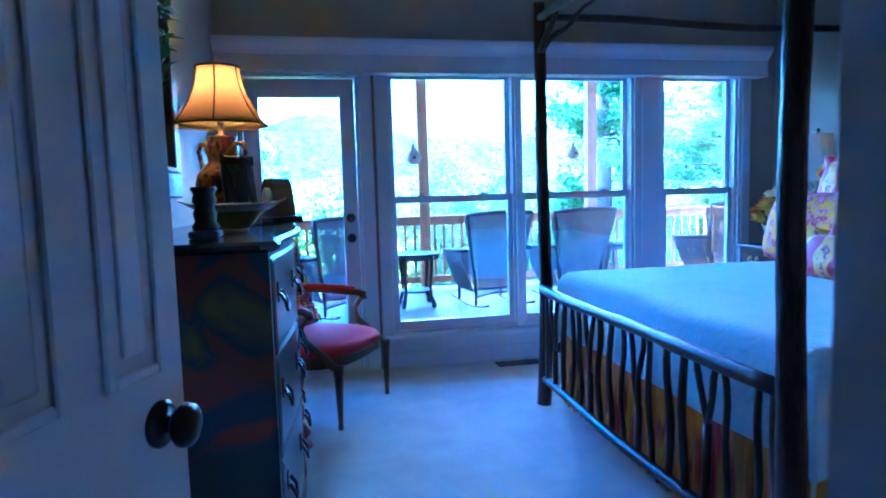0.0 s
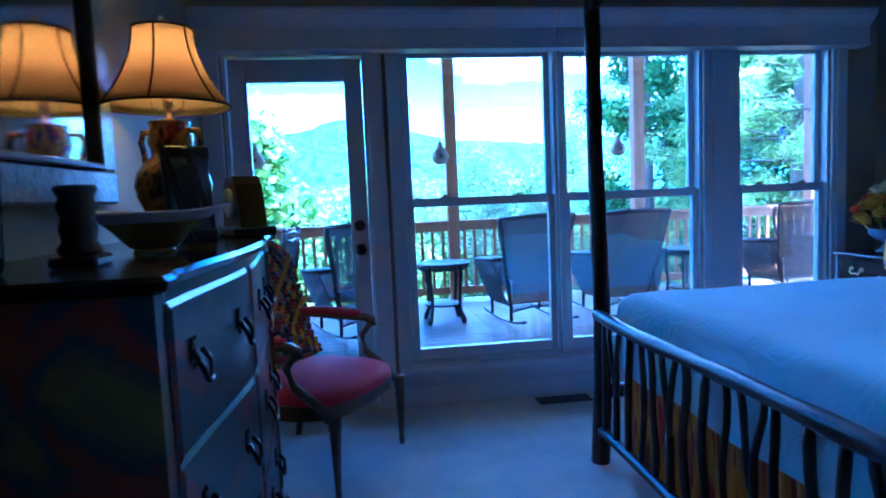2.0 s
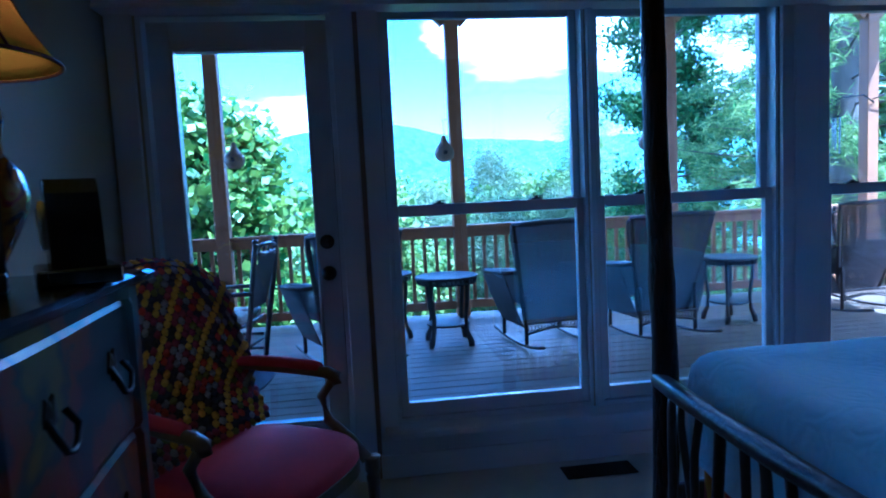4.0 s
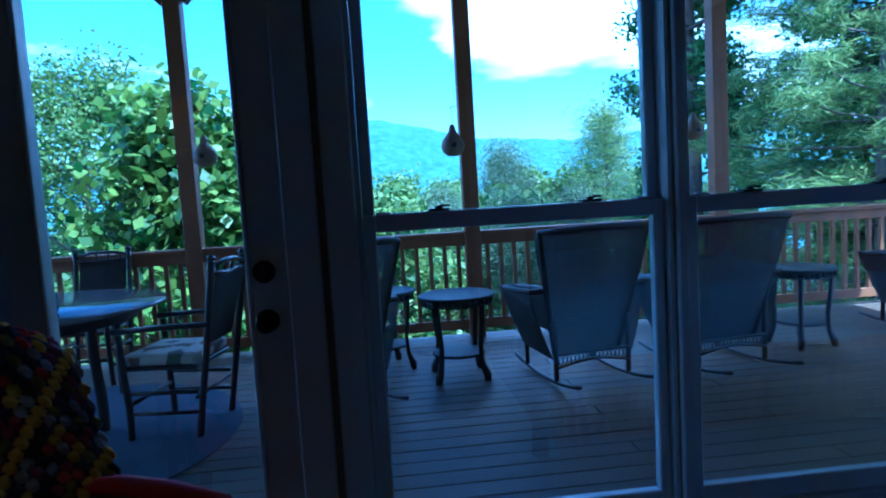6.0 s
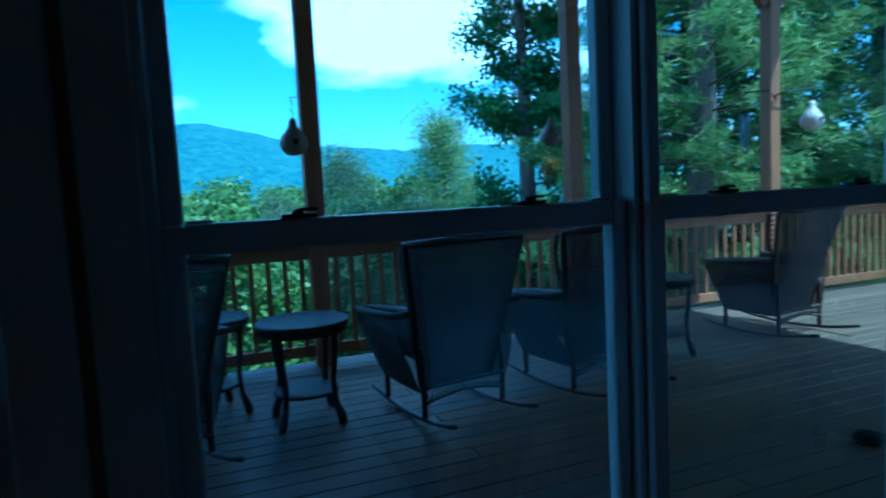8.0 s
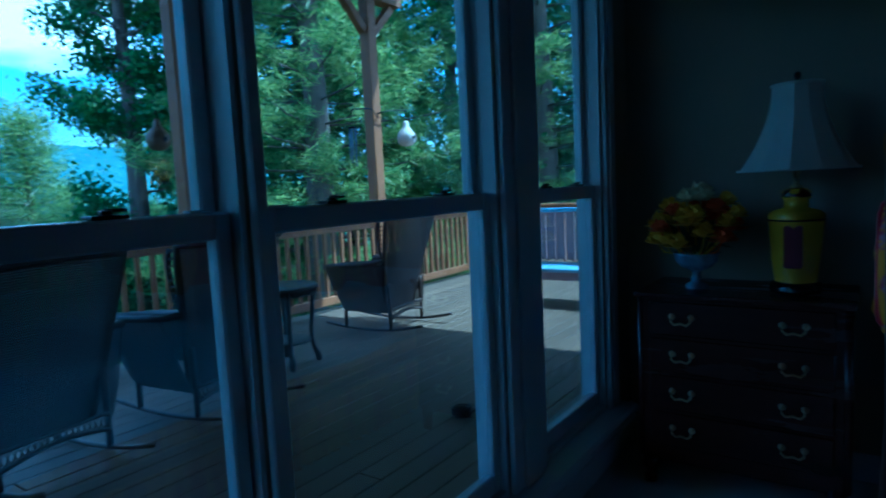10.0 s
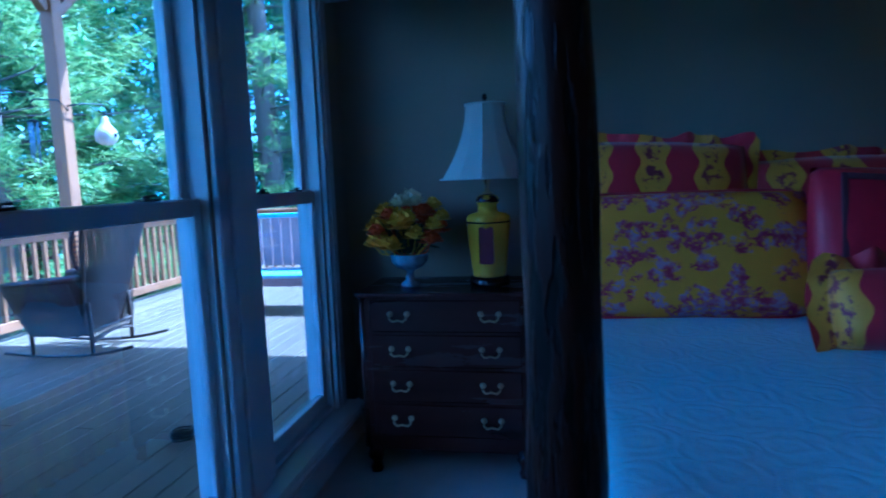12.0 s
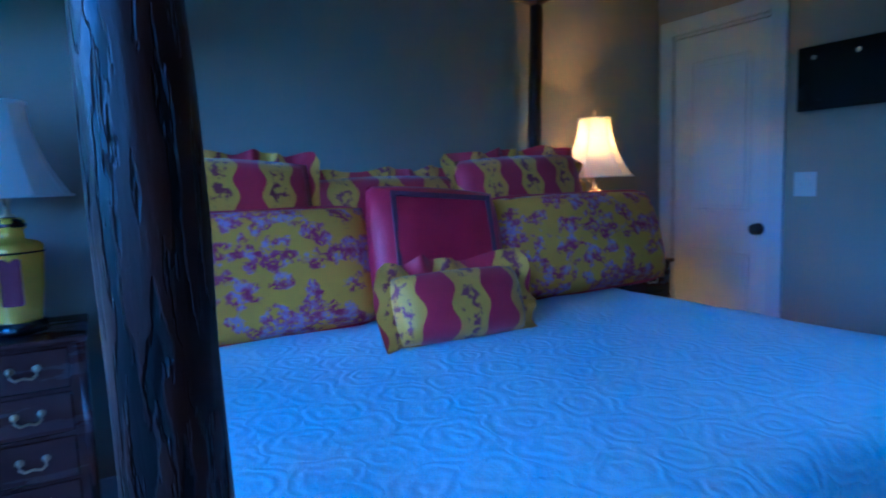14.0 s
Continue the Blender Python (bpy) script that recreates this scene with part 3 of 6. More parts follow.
for k, (a, b) in enumerate(WINS):
    w = thing("window_%d" % (k + 1), ((a + b) / 2, 8.6, ZB), "white double-hung window with two sashes", "window", "", 0, "structure")
    h = (b - a) / 2
    zz = ZB
    bm = B()
    for s in (-1, 1):
        x = s * (h + 0.047)
        box(bm, min(x, x - s * 0.012), max(x, x - s * 0.012), -0.05, 0.058, 0, ZT - zz)
    box(bm, -h - 0.035, h + 0.035, -0.05, 0.058, ZT - zz - 0.012, ZT - zz)
    box(bm, -h - 0.035, h + 0.035, -0.05, 0.07, 0, 0.018)
    part("window_frame", bm, TRIM, w)
    for nm, y0, y1, zl, zh, rb, rt in (("lower_sash", -0.026, 0.010, 0.018, 1.215 - zz, 0.062, 0.050), ("upper_sash", 0.014, 0.050, 1.170 - zz, ZT - zz - 0.013, 0.045, 0.032)):
        bm = B()
        box(bm, -h - 0.034, -h, y0, y1, zl, zh, 0.004)
        box(bm, h, h + 0.034, y0, y1, zl, zh, 0.004)
        box(bm, -h, h, y0, y1, zl, zl + rb, 0.004)
        box(bm, -h, h, y0, y1, zh - rt, zh, 0.004)
        sash = part(nm, bm, TRIM, w)
        ym = (y0 + y1) / 2
        pane = part("pane", box(B(), -h - 0.004, h + 0.004, ym - 0.002, ym + 0.002, zl + rb - 0.004, zh - rt + 0.004), GLASS, sash, "clear glass pane")
        pane.visible_shadow = False
        if nm == "lower_sash":
            for s in (-0.55, 0.55):
                lb = B()
                box(lb, s * h - 0.03, s * h + 0.03, -0.024, 0.012, zh + 0.0005, zh + 0.008, 0.002)
                lathe(lb, [(0.011, zh + 0.008), (0.011, zh + 0.014), (0.004, zh + 0.017)], 10, s * h, -0.006)
                box(lb, s * h - 0.002, s * h + 0.034, -0.012, -0.002, zh + 0.012, zh + 0.018, 0.002)
                part("sash_lock", lb, BRONZE, sash, "dark metal sash lock")
            for s in (-0.94, 0.94):
                part("tilt_latch", box(B(), s * h - 0.02, s * h + 0.02, -0.02, 0.004, zh + 0.0005, zh + 0.006, 0.002), TRIM, sash)

# glazed door to the deck
dr = thing("door_1", ((DX0 + DX1) / 2, 8.62, 0), "white glazed door with dark bronze knobs, shut", "door", "", 0, "structure")
hw = (DX1 - DX0) / 2 - 0.003
bm = B()
box(bm, -hw, -hw + 0.088, -0.022, 0.022, 0.01, DZ - 0.004, 0.003)
box(bm, hw - 0.088, hw, -0.022, 0.022, 0.01, DZ - 0.004, 0.003)
box(bm, -hw + 0.088, hw - 0.088, -0.022, 0.022, 0.01, 0.26, 0.003)
box(bm, -hw + 0.088, hw - 0.088, -0.022, 0.022, 1.915, DZ - 0.004, 0.003)
part("door_leaf", bm, TRIM, dr)
bm = B()
for s in (-1, 1):
    x = s * (hw - 0.088)
    box(bm, min(x, x - s * 0.014), max(x, x - s * 0.014), -0.028, 0.028, 0.26, 1.915, 0.004)
box(bm, -hw + 0.1025, hw - 0.1025, -0.028, 0.028, 0.26, 0.274, 0.004)
box(bm, -hw + 0.1025, hw - 0.1025, -0.028, 0.028, 1.901, 1.915, 0.004)
part("glazing_bead", bm, TRIM, dr)
pane = part("pane", box(B(), -hw + 0.10, hw - 0.10, -0.003, 0.003, 0.272, 1.903), GLASS, dr, "full-height clear glass pane")
pane.visible_shadow = False
def knob(z, y0, r, parent, name="door_knob", s=-1, x=None, material=None):
    b = B()
    prof = [(0.033, 0.0), (0.033, 0.005), (0.027, 0.009), (0.012, 0.011), (0.012, 0.024), (r * 0.75, 0.028), (r, 0.037), (r * 0.95, 0.046), (r * 0.55, 0.053), (0.0, 0.055)]
    lathe(b, prof, 20)
    bmesh.ops.transform(b, matrix=pose(x if x is not None else hw - 0.052, y0, z, 90 if s < 0 else -90, 0, 0), verts=b.verts)
    return part(name, b, material or BRONZE, parent, "dark oiled bronze knob", True)
knob(0.935, -0.022, 0.029, dr)
b = B()
lathe(b, [(0.032, 0), (0.032, 0.008), (0.028, 0.014), (0.0, 0.016)], 20)
bmesh.ops.transform(b, matrix=pose(hw - 0.052, -0.022, 1.075, 90, 0, 0), verts=b.verts)
box(b, hw - 0.056, hw - 0.048, -0.052, -0.036, 1.06, 1.09, 0.002)
part("deadbolt", b, BRONZE, dr, "dark bronze deadbolt", True)
bm = B()
box(bm, DX0 - 0.02, DX0, Y1, YO, 0, DZ + 0.002)
box(bm, DX1, DX1 + 0.02, Y1, YO, 0, DZ + 0.002)
box(bm, DX0 - 0.02, DX1 + 0.02, Y1, YO, DZ + 0.0025, DZ + 0.02)
box(bm, DX0, DX1, 8.56, YO + 0.03, -0.015, 0.008)
struct("door_frame_1", bm, TRIM, "white jamb and sill of the deck door", "door frame")
# brown strip that makes the dark line between the two casings
struct("trim_strip", box(B(), 1.960, 1.980, Y1 - 0.014, Y1 - 0.001, 0, 2.10), STRIP, "brown strip set in the gap between the casings", "trim")


def panel_door(name, loc, rz, width, height, label, panels, handle_x, kind_label):
    d = thing(name, loc, label, "door", "", rz, "structure")
    b = B()
    box(b, 0, width, -0.0175, 0.0175, 0.012, height, 0.002)
    leaf = part("door_leaf", b, DOORP, d)
    for (x0, x1, z0, z1) in panels:
        b = B()
        for s in (-1, 1):
            y0, y1 = sorted((s * 0.0178, s * 0.026))
            box(b, x0, x0 + 0.016, y0, y1, z0, z1, 0.003)
            box(b, x1 - 0.016, x1, y0, y1, z0, z1, 0.003)
            box(b, x0 + 0.0165, x1 - 0.0165, y0, y1, z0, z0 + 0.016, 0.003)
            box(b, x0 + 0.0165, x1 - 0.0165, y0, y1, z1 - 0.016, z1, 0.003)
            y0, y1 = sorted((s * 0.0178, s * 0.0225))
            box(b, x0 + 0.035, x1 - 0.035, y0, y1, z0 + 0.035, z1 - 0.035, 0.004)
        part("panel", b, DOORP, d)
    for s in (-1, 1):
        knob(0.932, s * 0.0175, 0.031, d, "door_knob", s, handle_x)
    return d


EDGE = Vector((1.368, 5.205, 0))
HINGE = Vector((1.085, 4.47, 0))
span = EDGE - HINGE
panel_door("door_2", (HINGE.x, HINGE.y, 0), math.degrees(math.atan2(span.y, span.x)), span.length, 2.03, "white panelled entrance door standing open", [(0.450, 0.565, 1.005, 1.90), (0.625, 0.740, 1.005, 1.90), (0.450, 0.565, 0.2, 0.80), (0.625, 0.740, 0.2, 0.80)], span.length - 0.06, "")
panel_door("door_3", (CX0 + 0.004, Y0 - 0.03, 0), 0, CX1 - CX0 - 0.008, 2.03, "white panelled closet door, shut", [(0.11, 0.50, 1.02, 1.88), (0.11, 0.50, 0.22, 0.80)], 0.06, "")
for nm, a, b_ in (("door_frame_2", LX0, LX1), ("door_frame_3", CX0, CX1)):
    bm = B()
    right = min(b_ + 0.085, X1 - 0.016)
    box(bm, max(a - 0.085, X0 + 0.015), a, Y0 + 0.0015, Y0 + 0.02, 0, 2.14, 0.004)
    box(bm, b_, right, Y0 + 0.0015, Y0 + 0.02, 0, 2.14, 0.004)
    box(bm, a, b_, Y0 + 0.0015, Y0 + 0.02, 2.05, 2.14, 0.004)
    if nm == "door_frame_3":
        box(bm, a, a + 0.003, Y0 - 0.12, Y0 + 0.001, 0, 2.05)
        box(bm, b_ - 0.003, b_, Y0 - 0.12, Y0 + 0.001, 0, 2.05)
        box(bm, a + 0.003, b_ - 0.003, Y0 - 0.12, Y0 + 0.001, 2.032, 2.05)
    if nm == "door_frame_2":
        box(bm, a, a + 0.015, Y0 - 0.12, Y0 + 0.001, 0, 2.05)
        box(bm, b_ - 0.015, b_, Y0 - 0.12, Y0 + 0.001, 0, 2.05)
        box(bm, a + 0.015, b_ - 0.015, Y0 - 0.12, Y0 + 0.001, 2.035, 2.05)
    struct(nm, bm, TRIM, "white moulded door casing", "door frame")

# ---- the covered deck ----
DX_A, DX_B, DY_A, DY_B = -4.2, 11.0, 8.72, 12.55
struct("deck_frame", box(B(), DX_A + 0.05, DX_B - 0.05, DY_A, DY_B - 0.05, DECK - 0.30, DECK - 0.034), RAILW, "timber joists and beams under the deck", "deck")
# house shell beyond the room
bm = B()
box(bm, -6.0, X0 - 0.15, Y1 - 0.15, YO, -3.0, 3.75)
box(bm, X1 + 0.15, 7.3, Y0 + 1.0, YO, -3.0, 3.75)
box(bm, X0 - 0.15, X1 + 0.15, Y1, YO, -3.0, -0.05)
box(bm, X0 - 0.15, X1 + 0.15, Y1, YO, H + 0.1, 3.75)
struct("house_wall", bm, CONCRETE, "tan house wall on either side of the room", "wall")
bm = B()
box(bm, -6.0, 8.33, YO - 0.1, 13.0, 3.63, 3.71)
box(bm, -6.0, 8.2, -3.0, YO - 0.1, 3.75, 3.9)
struct("porch_roof", bm, CREAM_ROOF, "board ceiling of the porch roof", "roof")
struct("porch_beam", box(B(), -4.2, 8.33, 12.36, 12.52, 3.41, 3.625), RAILW, "timber beam along the porch edge", "beam")

POSTS = [-1.97, 0.48, 2.95, 5.35, 7.80, 10.2]
for x in POSTS:
    p = thing("porch_post", (x, 12.45, DECK), "square stained timber porch post with a brace", "post", "porch posts")
    top = 3.47 if x < 9 else 1.06
    part("shaft", box(B(), -0.07, 0.07, -0.07, 0.07, 0, top, 0.006), RAILW, p)
    if x < 9:
        for s in (-1, 1):
            b = B()
            box(b, -0.045, 0.045, -0.045, 0.045, 0, 0.48, 0.004, pose(s * 0.075, 0, top - 0.36, 0, s * 45, 0))
            part("brace", b, RAILW, p)


def railing(name, a, b, label):
    a, b = Vector(a), Vector(b)
    d = b - a
    L = d.length
    r = thing(name, (a.x, a.y, DECK), label, "railing", "deck railing", math.degrees(math.atan2(d.y, d.x)))
    part("cap_rail", box(B(), 0, L, -0.07, 0.07, 0.945, 0.985, 0.006), RAILW, r)
    part("top_rail", box(B(), 0, L, -0.02, 0.02, 0.855, 0.943, 0.004), RAILW, r)
    part("bottom_rail", box(B(), 0, L, -0.02, 0.02, 0.075, 0.165, 0.004), RAILW, r)
    n = max(2, round(L / 0.128))
    bb = box(B(), -0.0185, 0.0185, -0.0185, 0.0185, 0.165, 0.855, 0.003)
    first = part("baluster", bb, RAILW, r)
    first.location = (L / n * 0.5, 0, 0)
    for i in range(1, n):
        piece("baluster", first.data, r, (L / n * (i + 0.5), 0, 0))


for x0, x1 in zip(POSTS, POSTS[1:]):
    railing("deck_railing", (x0 + 0.072, 12.45, 0), (x1 - 0.072, 12.45, 0), "stained timber deck railing with square balusters")
railing("deck_railing", (10.2, 12.378, 0), (10.2, 8.9, 0), "stained timber deck railing with square balusters")

# ---- the log bed ----
bed = thing("log_bed", (2.81, 6.6, 0), "dark log four-poster bed with branch spindles", "bed")
FN, FS, HN, HS = (0, 0.955), (0, -0.95), (2.19, 0.93), (2.19, -1.09)
def bed_post(xy, seed, r0, h):
    r = random.Random(seed)
    b = B()
    n = 26
    pts = bend((xy[0], xy[1], 0), (xy[0], xy[1], h), n, 0.018, seed)
    tube(b, pts, [r0 * (1 - 0.22 * i / n) * (1 + r.uniform(-0.05, 0.05)) for i in range(n + 1)], 18, 0.05)
    return part("post", b, BARK, bed, "dark bark-ridged log post", True)
for i, xy in enumerate((FN, FS, HN, HS)):
    bed_post(xy, 20 + i, 0.040, 2.25)
def rail(name, a, b_, r, seed, amp=0.012, n=14):
    b = B()
    rr = random.Random(seed)
    tube(b, bend(a, b_, n, amp, seed), [r * (1 + rr.uniform(-0.10, 0.10)) for _ in range(n + 1)], 12, 0.04)
    return part(name, b, BRANCH, bed, "", True)
rail("foot_rail", (0, FN[1], 0.675), (0, FS[1], 0.675), 0.027, 3)
rail("lower_rail", (0, FN[1], 0.155), (0, FS[1], 0.155), 0.023, 4)
for k, (a, b_) in enumerate(((FN, FS), (HN, HS), (FN, HN), (FS, HS))):
    rail("canopy_rail", (a[0], a[1], 2.17), (b_[0], b_[1], 2.15), 0.022, 30 + k, 0.03, 18)
for k, (a, b_) in enumerate(((FN, HN), (FS, HS))):
    rail("side_rail", (a[0], a[1] * 0.98, 0.33), (b_[0], b_[1] * 0.98, 0.33), 0.03, 40 + k)
for xy, dx, dy, s in ((FN, 0.30, -0.05, 5), (FN, 0.02, -0.28, 6), (FS, 0.28, 0.03, 7), (HN, -0.28, -0.03, 8)):
    b = B()
    tube(b, bend((xy[0], xy[1], 1.98), (xy[0] + dx, xy[1] + dy, 2.26), 7, 0.03, s), [0.020 - 0.0015 * i for i in range(8)], 9, 0.05)
    part("fork", b, BRANCH, bed, "forked branch end", True)
r = random.Random(3)
n = 17
for i in range(n):
    t = (i + 0.6) / n
    y = FN[1] + (FS[1] - FN[1]) * t
    b = B()
    y2 = y + r.uniform(-0.03, 0.03)
    if i % 4 == 1:
        knee = (r.uniform(-0.01, 0.01), y + r.uniform(-0.01, 0.01), 0.40 + r.uniform(-0.05, 0.06))
        tube(b, [(0, y, 0.155), knee], [0.015, 0.014], 8, 0.05)
        tube(b, bend(knee, (0, y - 0.05, 0.66), 5, 0.008, 50 + i), 0.0115, 8, 0.05)
        tube(b, bend(knee, (0, y + 0.055, 0.66), 5, 0.008, 70 + i), 0.0115, 8, 0.05)
    else:
        tube(b, bend((0, y, 0.155), (0, y2, 0.665), 8, 0.014, 90 + i), 0.0125 + r.uniform(-0.002, 0.003), 8, 0.05)
    part("spindle", b, BRANCH, bed, "", True)


def smooth01(t):
    t = max(0, min(1, t))
    return t * t * (3 - 2 * t)


# mattress with the coverlet over it
BX0, BX1, BY0, BY1, BT = 2.885, 5.02, 5.66, 7.525, 0.775
tagged(part("mattress", box(B(), BX0 + 0.085, BX1, BY0 + 0.085, BY1 - 0.085, 0.30, BT - 0.03, 0.06, None, 3), mat("ticking", (0.7, 0.7, 0.68), 0.9)), "thick mattress and box spring under a white coverlet", "mattress")
bm = B()
def cover(u, v):
    """u round the section across the bed, v along it."""
    drop = 0.31
    W, L = BY1 - BY0, BX1 - BX0
    s = u * (W + 2 * drop) - drop
    q = v * (L + drop) - drop
    z, y, x = BT, BY0 + s, BX0 + q
    rad = 0.07
    def fold(t, edge):
        # distance past the edge -> (outward, down)
        if t <= -rad:
            return t, 0.0
        a = min(1, (t + rad) / (rad * 1.57)) * math.pi / 2
        o, d = -rad + rad * math.sin(a), rad * (1 - math.cos(a))
        return o, d + max(0, t + rad - rad * 1.57)
    oy, dy = (fold(-s, 0) if s < W / 2 else fold(s - W, 0))
    ox, dx_ = fold(-q, 0)
    y = (BY0 - oy) if s < W / 2 else (BY1 + oy)
    x = BX0 - ox if q < L / 2 else x
    z = BT - max(dx_, dy) - 0.3 * min(dx_, dy)
    crown = 0.012 * math.sin(math.pi * max(0, min(1, s / W))) * smooth01(q / 0.5)
    z += crown + 0.006 * noise.noise((x * 3, y * 3, 0)) + 0.003 * noise.noise((x * 9, y * 9, 3))
    if dx_ > 0.06 and dx_ >= dy:
        x += 0.010 * math.sin(y * 11) * (dx_ / drop)
    if dy > 0.06 and dy > dx_:
        y += 0.014 * math.sin(x * 9) * (dy / drop) * (1 if s > W / 2 else -1)
    return (x, y, z)
sheet(bm, 90, 90, cover)
tagged(part("coverlet", bm, QUILT, None, "", True), "pale blue woven matelasse coverlet spread over the bed", "bedspread")
bm = B()
def skirt(u, v):
    per = [(4.95, BY1 - 0.02), (BX0 + 0.03, BY1 - 0.02), (BX0 + 0.03, BY0 + 0.02), (4.95, BY0 + 0.02)]
    lens = [2.04, 1.72, 2.04]
    s = u * sum(lens)
    k = 0
    while k < 2 and s > lens[k]:
        s -= lens[k]
        k += 1
    a, b_ = Vector((*per[k], 0)), Vector((*per[k + 1], 0))
    d = (b_ - a).normalized()
    nrm = Vector((d.y, -d.x, 0))
    p = a + d * min(s, (b_ - a).length)
    w = (0.003 + 0.029 * v) * math.sin(u * 560 + 1.5 * math.sin(u * 90)) + 0.02 * v
    p = p - nrm * w
    return (p.x, p.y, 0.53 - 0.515 * v)
sheet(bm, 620, 8, skirt)
tagged(part("bed_skirt", bm, SKIRT, None, "", True), "gathered gold and crimson bed skirt", "bed skirt")


# ---- pillows ----
def pillow_bm(w, h, t, ruffle=0.0, seed=0, flange=0.0):
    """Upright pillow in local x (width), z (height), y (thickness); base at z 0."""
    b = B()
    n = 22
    for s in (-1, 1):
        def fn(u, v, s=s):
            x, z = (u - 0.5), (v - 0.5)
            e = min(1, max(0, 1 - (2 * abs(x)) ** 4)) * min(1, max(0, 1 - (2 * abs(z)) ** 4))
            pin = 1 - 0.05 * (2 * abs(x)) ** 2 * (2 * abs(z)) ** 2 + 0.03 * (2 * max(abs(x), abs(z))) ** 6
            bulge = t / 2 * e ** 0.45 * (1 + 0.12 * noise.noise((u * 3 + seed, v * 3, s)))
            return (x * w * pin, s * bulge, h / 2 + z * h * pin)
        sheet(b, n, n, fn)
    bmesh.ops.remove_doubles(b, verts=b.verts, dist=0.0006)
    return b


def ruffle_bm(w, h, size, seed):
    b = B()
    per = 2 * (w + h)
    def fn(u, v):
        s = u * per
        if s < w: p, o = Vector((-w / 2 + s, 0, 0)), Vector((0, 0, -1))
        elif s < w + h: p, o = Vector((w / 2, 0, s - w)), Vector((1, 0, 0))
        elif s < 2 * w + h: p, o = Vector((w / 2 - (s - w - h), 0, h)), Vector((0, 0, 1))
        else: p, o = Vector((-w / 2, 0, h - (s - 2 * w - h))), Vector((-1, 0, 0))
        c = Vector((p.x / (w / 2), 0, (p.z - h / 2) / (h / 2)))
        o = (o + c * (abs(c.x * c.z) ** 6)).normalized()
        a = s * 46 + 2.2 * math.sin(s * 13 + seed)
        q = p * 1.0 + o * (v * size * (1 + 0.2 * math.sin(a * 0.5))) - o * 0.008
        q.y += v * 0.022 * math.sin(a) + v * 0.01 * math.sin(s * 9 + seed)
        return q
    sheet(b, 240, 4, fn, True)
    return b


def piping_bm(w, h):
    b = B()
    pts = []
    for i in range(65):
        a = 2 * math.pi * i / 64
        c, s_ = math.cos(a), math.sin(a)
        k = (abs(c) ** 9 + abs(s_) ** 9) ** (-1 / 9)
        pts.append((w * 0.508 * k * c, 0, h / 2 + h * 0.508 * k * s_))
    tube(b, pts, 0.007, 6)
    return b


def pillow(name, loc, rz, lean, w, h, t, material, label, ruffle=0.0, ruffle_mat=None, seed=0, roll=0.0):
    p = thing(name, loc, label, "pillow", "pillows on the bed")
    p.matrix_basis = pose(*loc, lean, roll, rz)
    part("cushion", pillow_bm(w, h, t, 0, seed), material, p, "", True)
    if ruffle:
        part("ruffle", ruffle_bm(w, h, ruffle, seed), ruffle_mat or material, p, "gathered ruffle edge", True)
    if material is TOILE:
        part("piping", piping_bm(w, h), RED, p, "crimson piped edge", True)
    return p


# faces look towards -x: local y- is the front after a turn of -90
PB = BT + 0.012
pillow("euro_sham", (4.54, 7.24, PB), -90, -12, 0.66, 0.57, 0.16, STRIPE, "ruffled square sham in crimson and gold stripe", 0.045, None, 1, 3)
pillow("euro_sham", (4.58, 6.56, PB - 0.01), -92, -12, 0.62, 0.50, 0.16, STRIPE, "ruffled square sham in crimson and gold stripe", 0.045, None, 2)
pillow("euro_sham", (4.52, 5.90, PB), -86, -12, 0.70, 0.565, 0.16, STRIPE, "ruffled square sham in crimson and gold stripe", 0.045, None, 3, -2)
pillow("king_sham", (4.25, 7.19, PB), -91, -16, 0.80, 0.395, 0.19, TOILE, "yellow and plum toile king sham with a piped edge", 0.0, None, 4)
pillow("king_sham", (4.24, 5.86, PB), -87, -16, 0.94, 0.40, 0.19, TOILE, "yellow and plum toile king sham with a piped edge", 0.0, None, 5)
pr = pillow("throw_pillow", (4.13, 6.60, PB), -92, -20, 0.50, 0.46, 0.16, RED, "square crimson throw pillow with a dark braid border", 0.0, None, 6, 5)
bm = B()
for (x0, x1, z0, z1) in ((-0.19, -0.172, 0.06, 0.42), (0.172, 0.19, 0.06, 0.42), (-0.172, 0.172, 0.402, 0.42), (-0.172, 0.172, 0.06, 0.078)):
    box(bm, x0, x1, -0.074, -0.066, z0, z1, 0.002)
part("braid_border", bm, RED_TRIM, pr, "dark braid trim")
pillow("bolster_pillow", (3.88, 6.675, PB), -94, -24, 0.41, 0.205, 0.16, STRIPE, "small ruffled bolster in crimson and gold stripe", 0.055, None, 7)

# ---- painted chest of drawers ----
CH = (0.975, 6.03, 0)
chest = thing("chest_of_drawers", CH, "painted floral chest of drawers with a black top", "dresser")
CL, CD, CZ = 1.30, 0.50, 1.085
def front(y):
    """Serpentine front: depth at y along the chest."""
    t = (y / CL) * 2 - 1
    return CD - 0.022 + 0.022 * math.cos(t * math.pi) + (0.012 if abs(t) > 0.9 else 0)
bm = B()
ys = [CL * i / 28 for i in range(29)]
for (z0, z1) in ((0.10, CZ),):
    a = [bm.verts.new((0, 0, z0))] + [bm.verts.new((front(y), y, z0)) for y in ys] + [bm.verts.new((0, CL, z0))]
    c = [bm.verts.new((0, 0, z1))] + [bm.verts.new((front(y), y, z1)) for y in ys] + [bm.verts.new((0, CL, z1))]
    for i in range(len(a)):
        j = (i + 1) % len(a)
        bm.faces.new((a[i], a[j], c[j], c[i]))
    bm.faces.new(list(reversed(a)))
    bm.faces.new(c)
part("body", bm, PAINTED, chest)
bm = B()
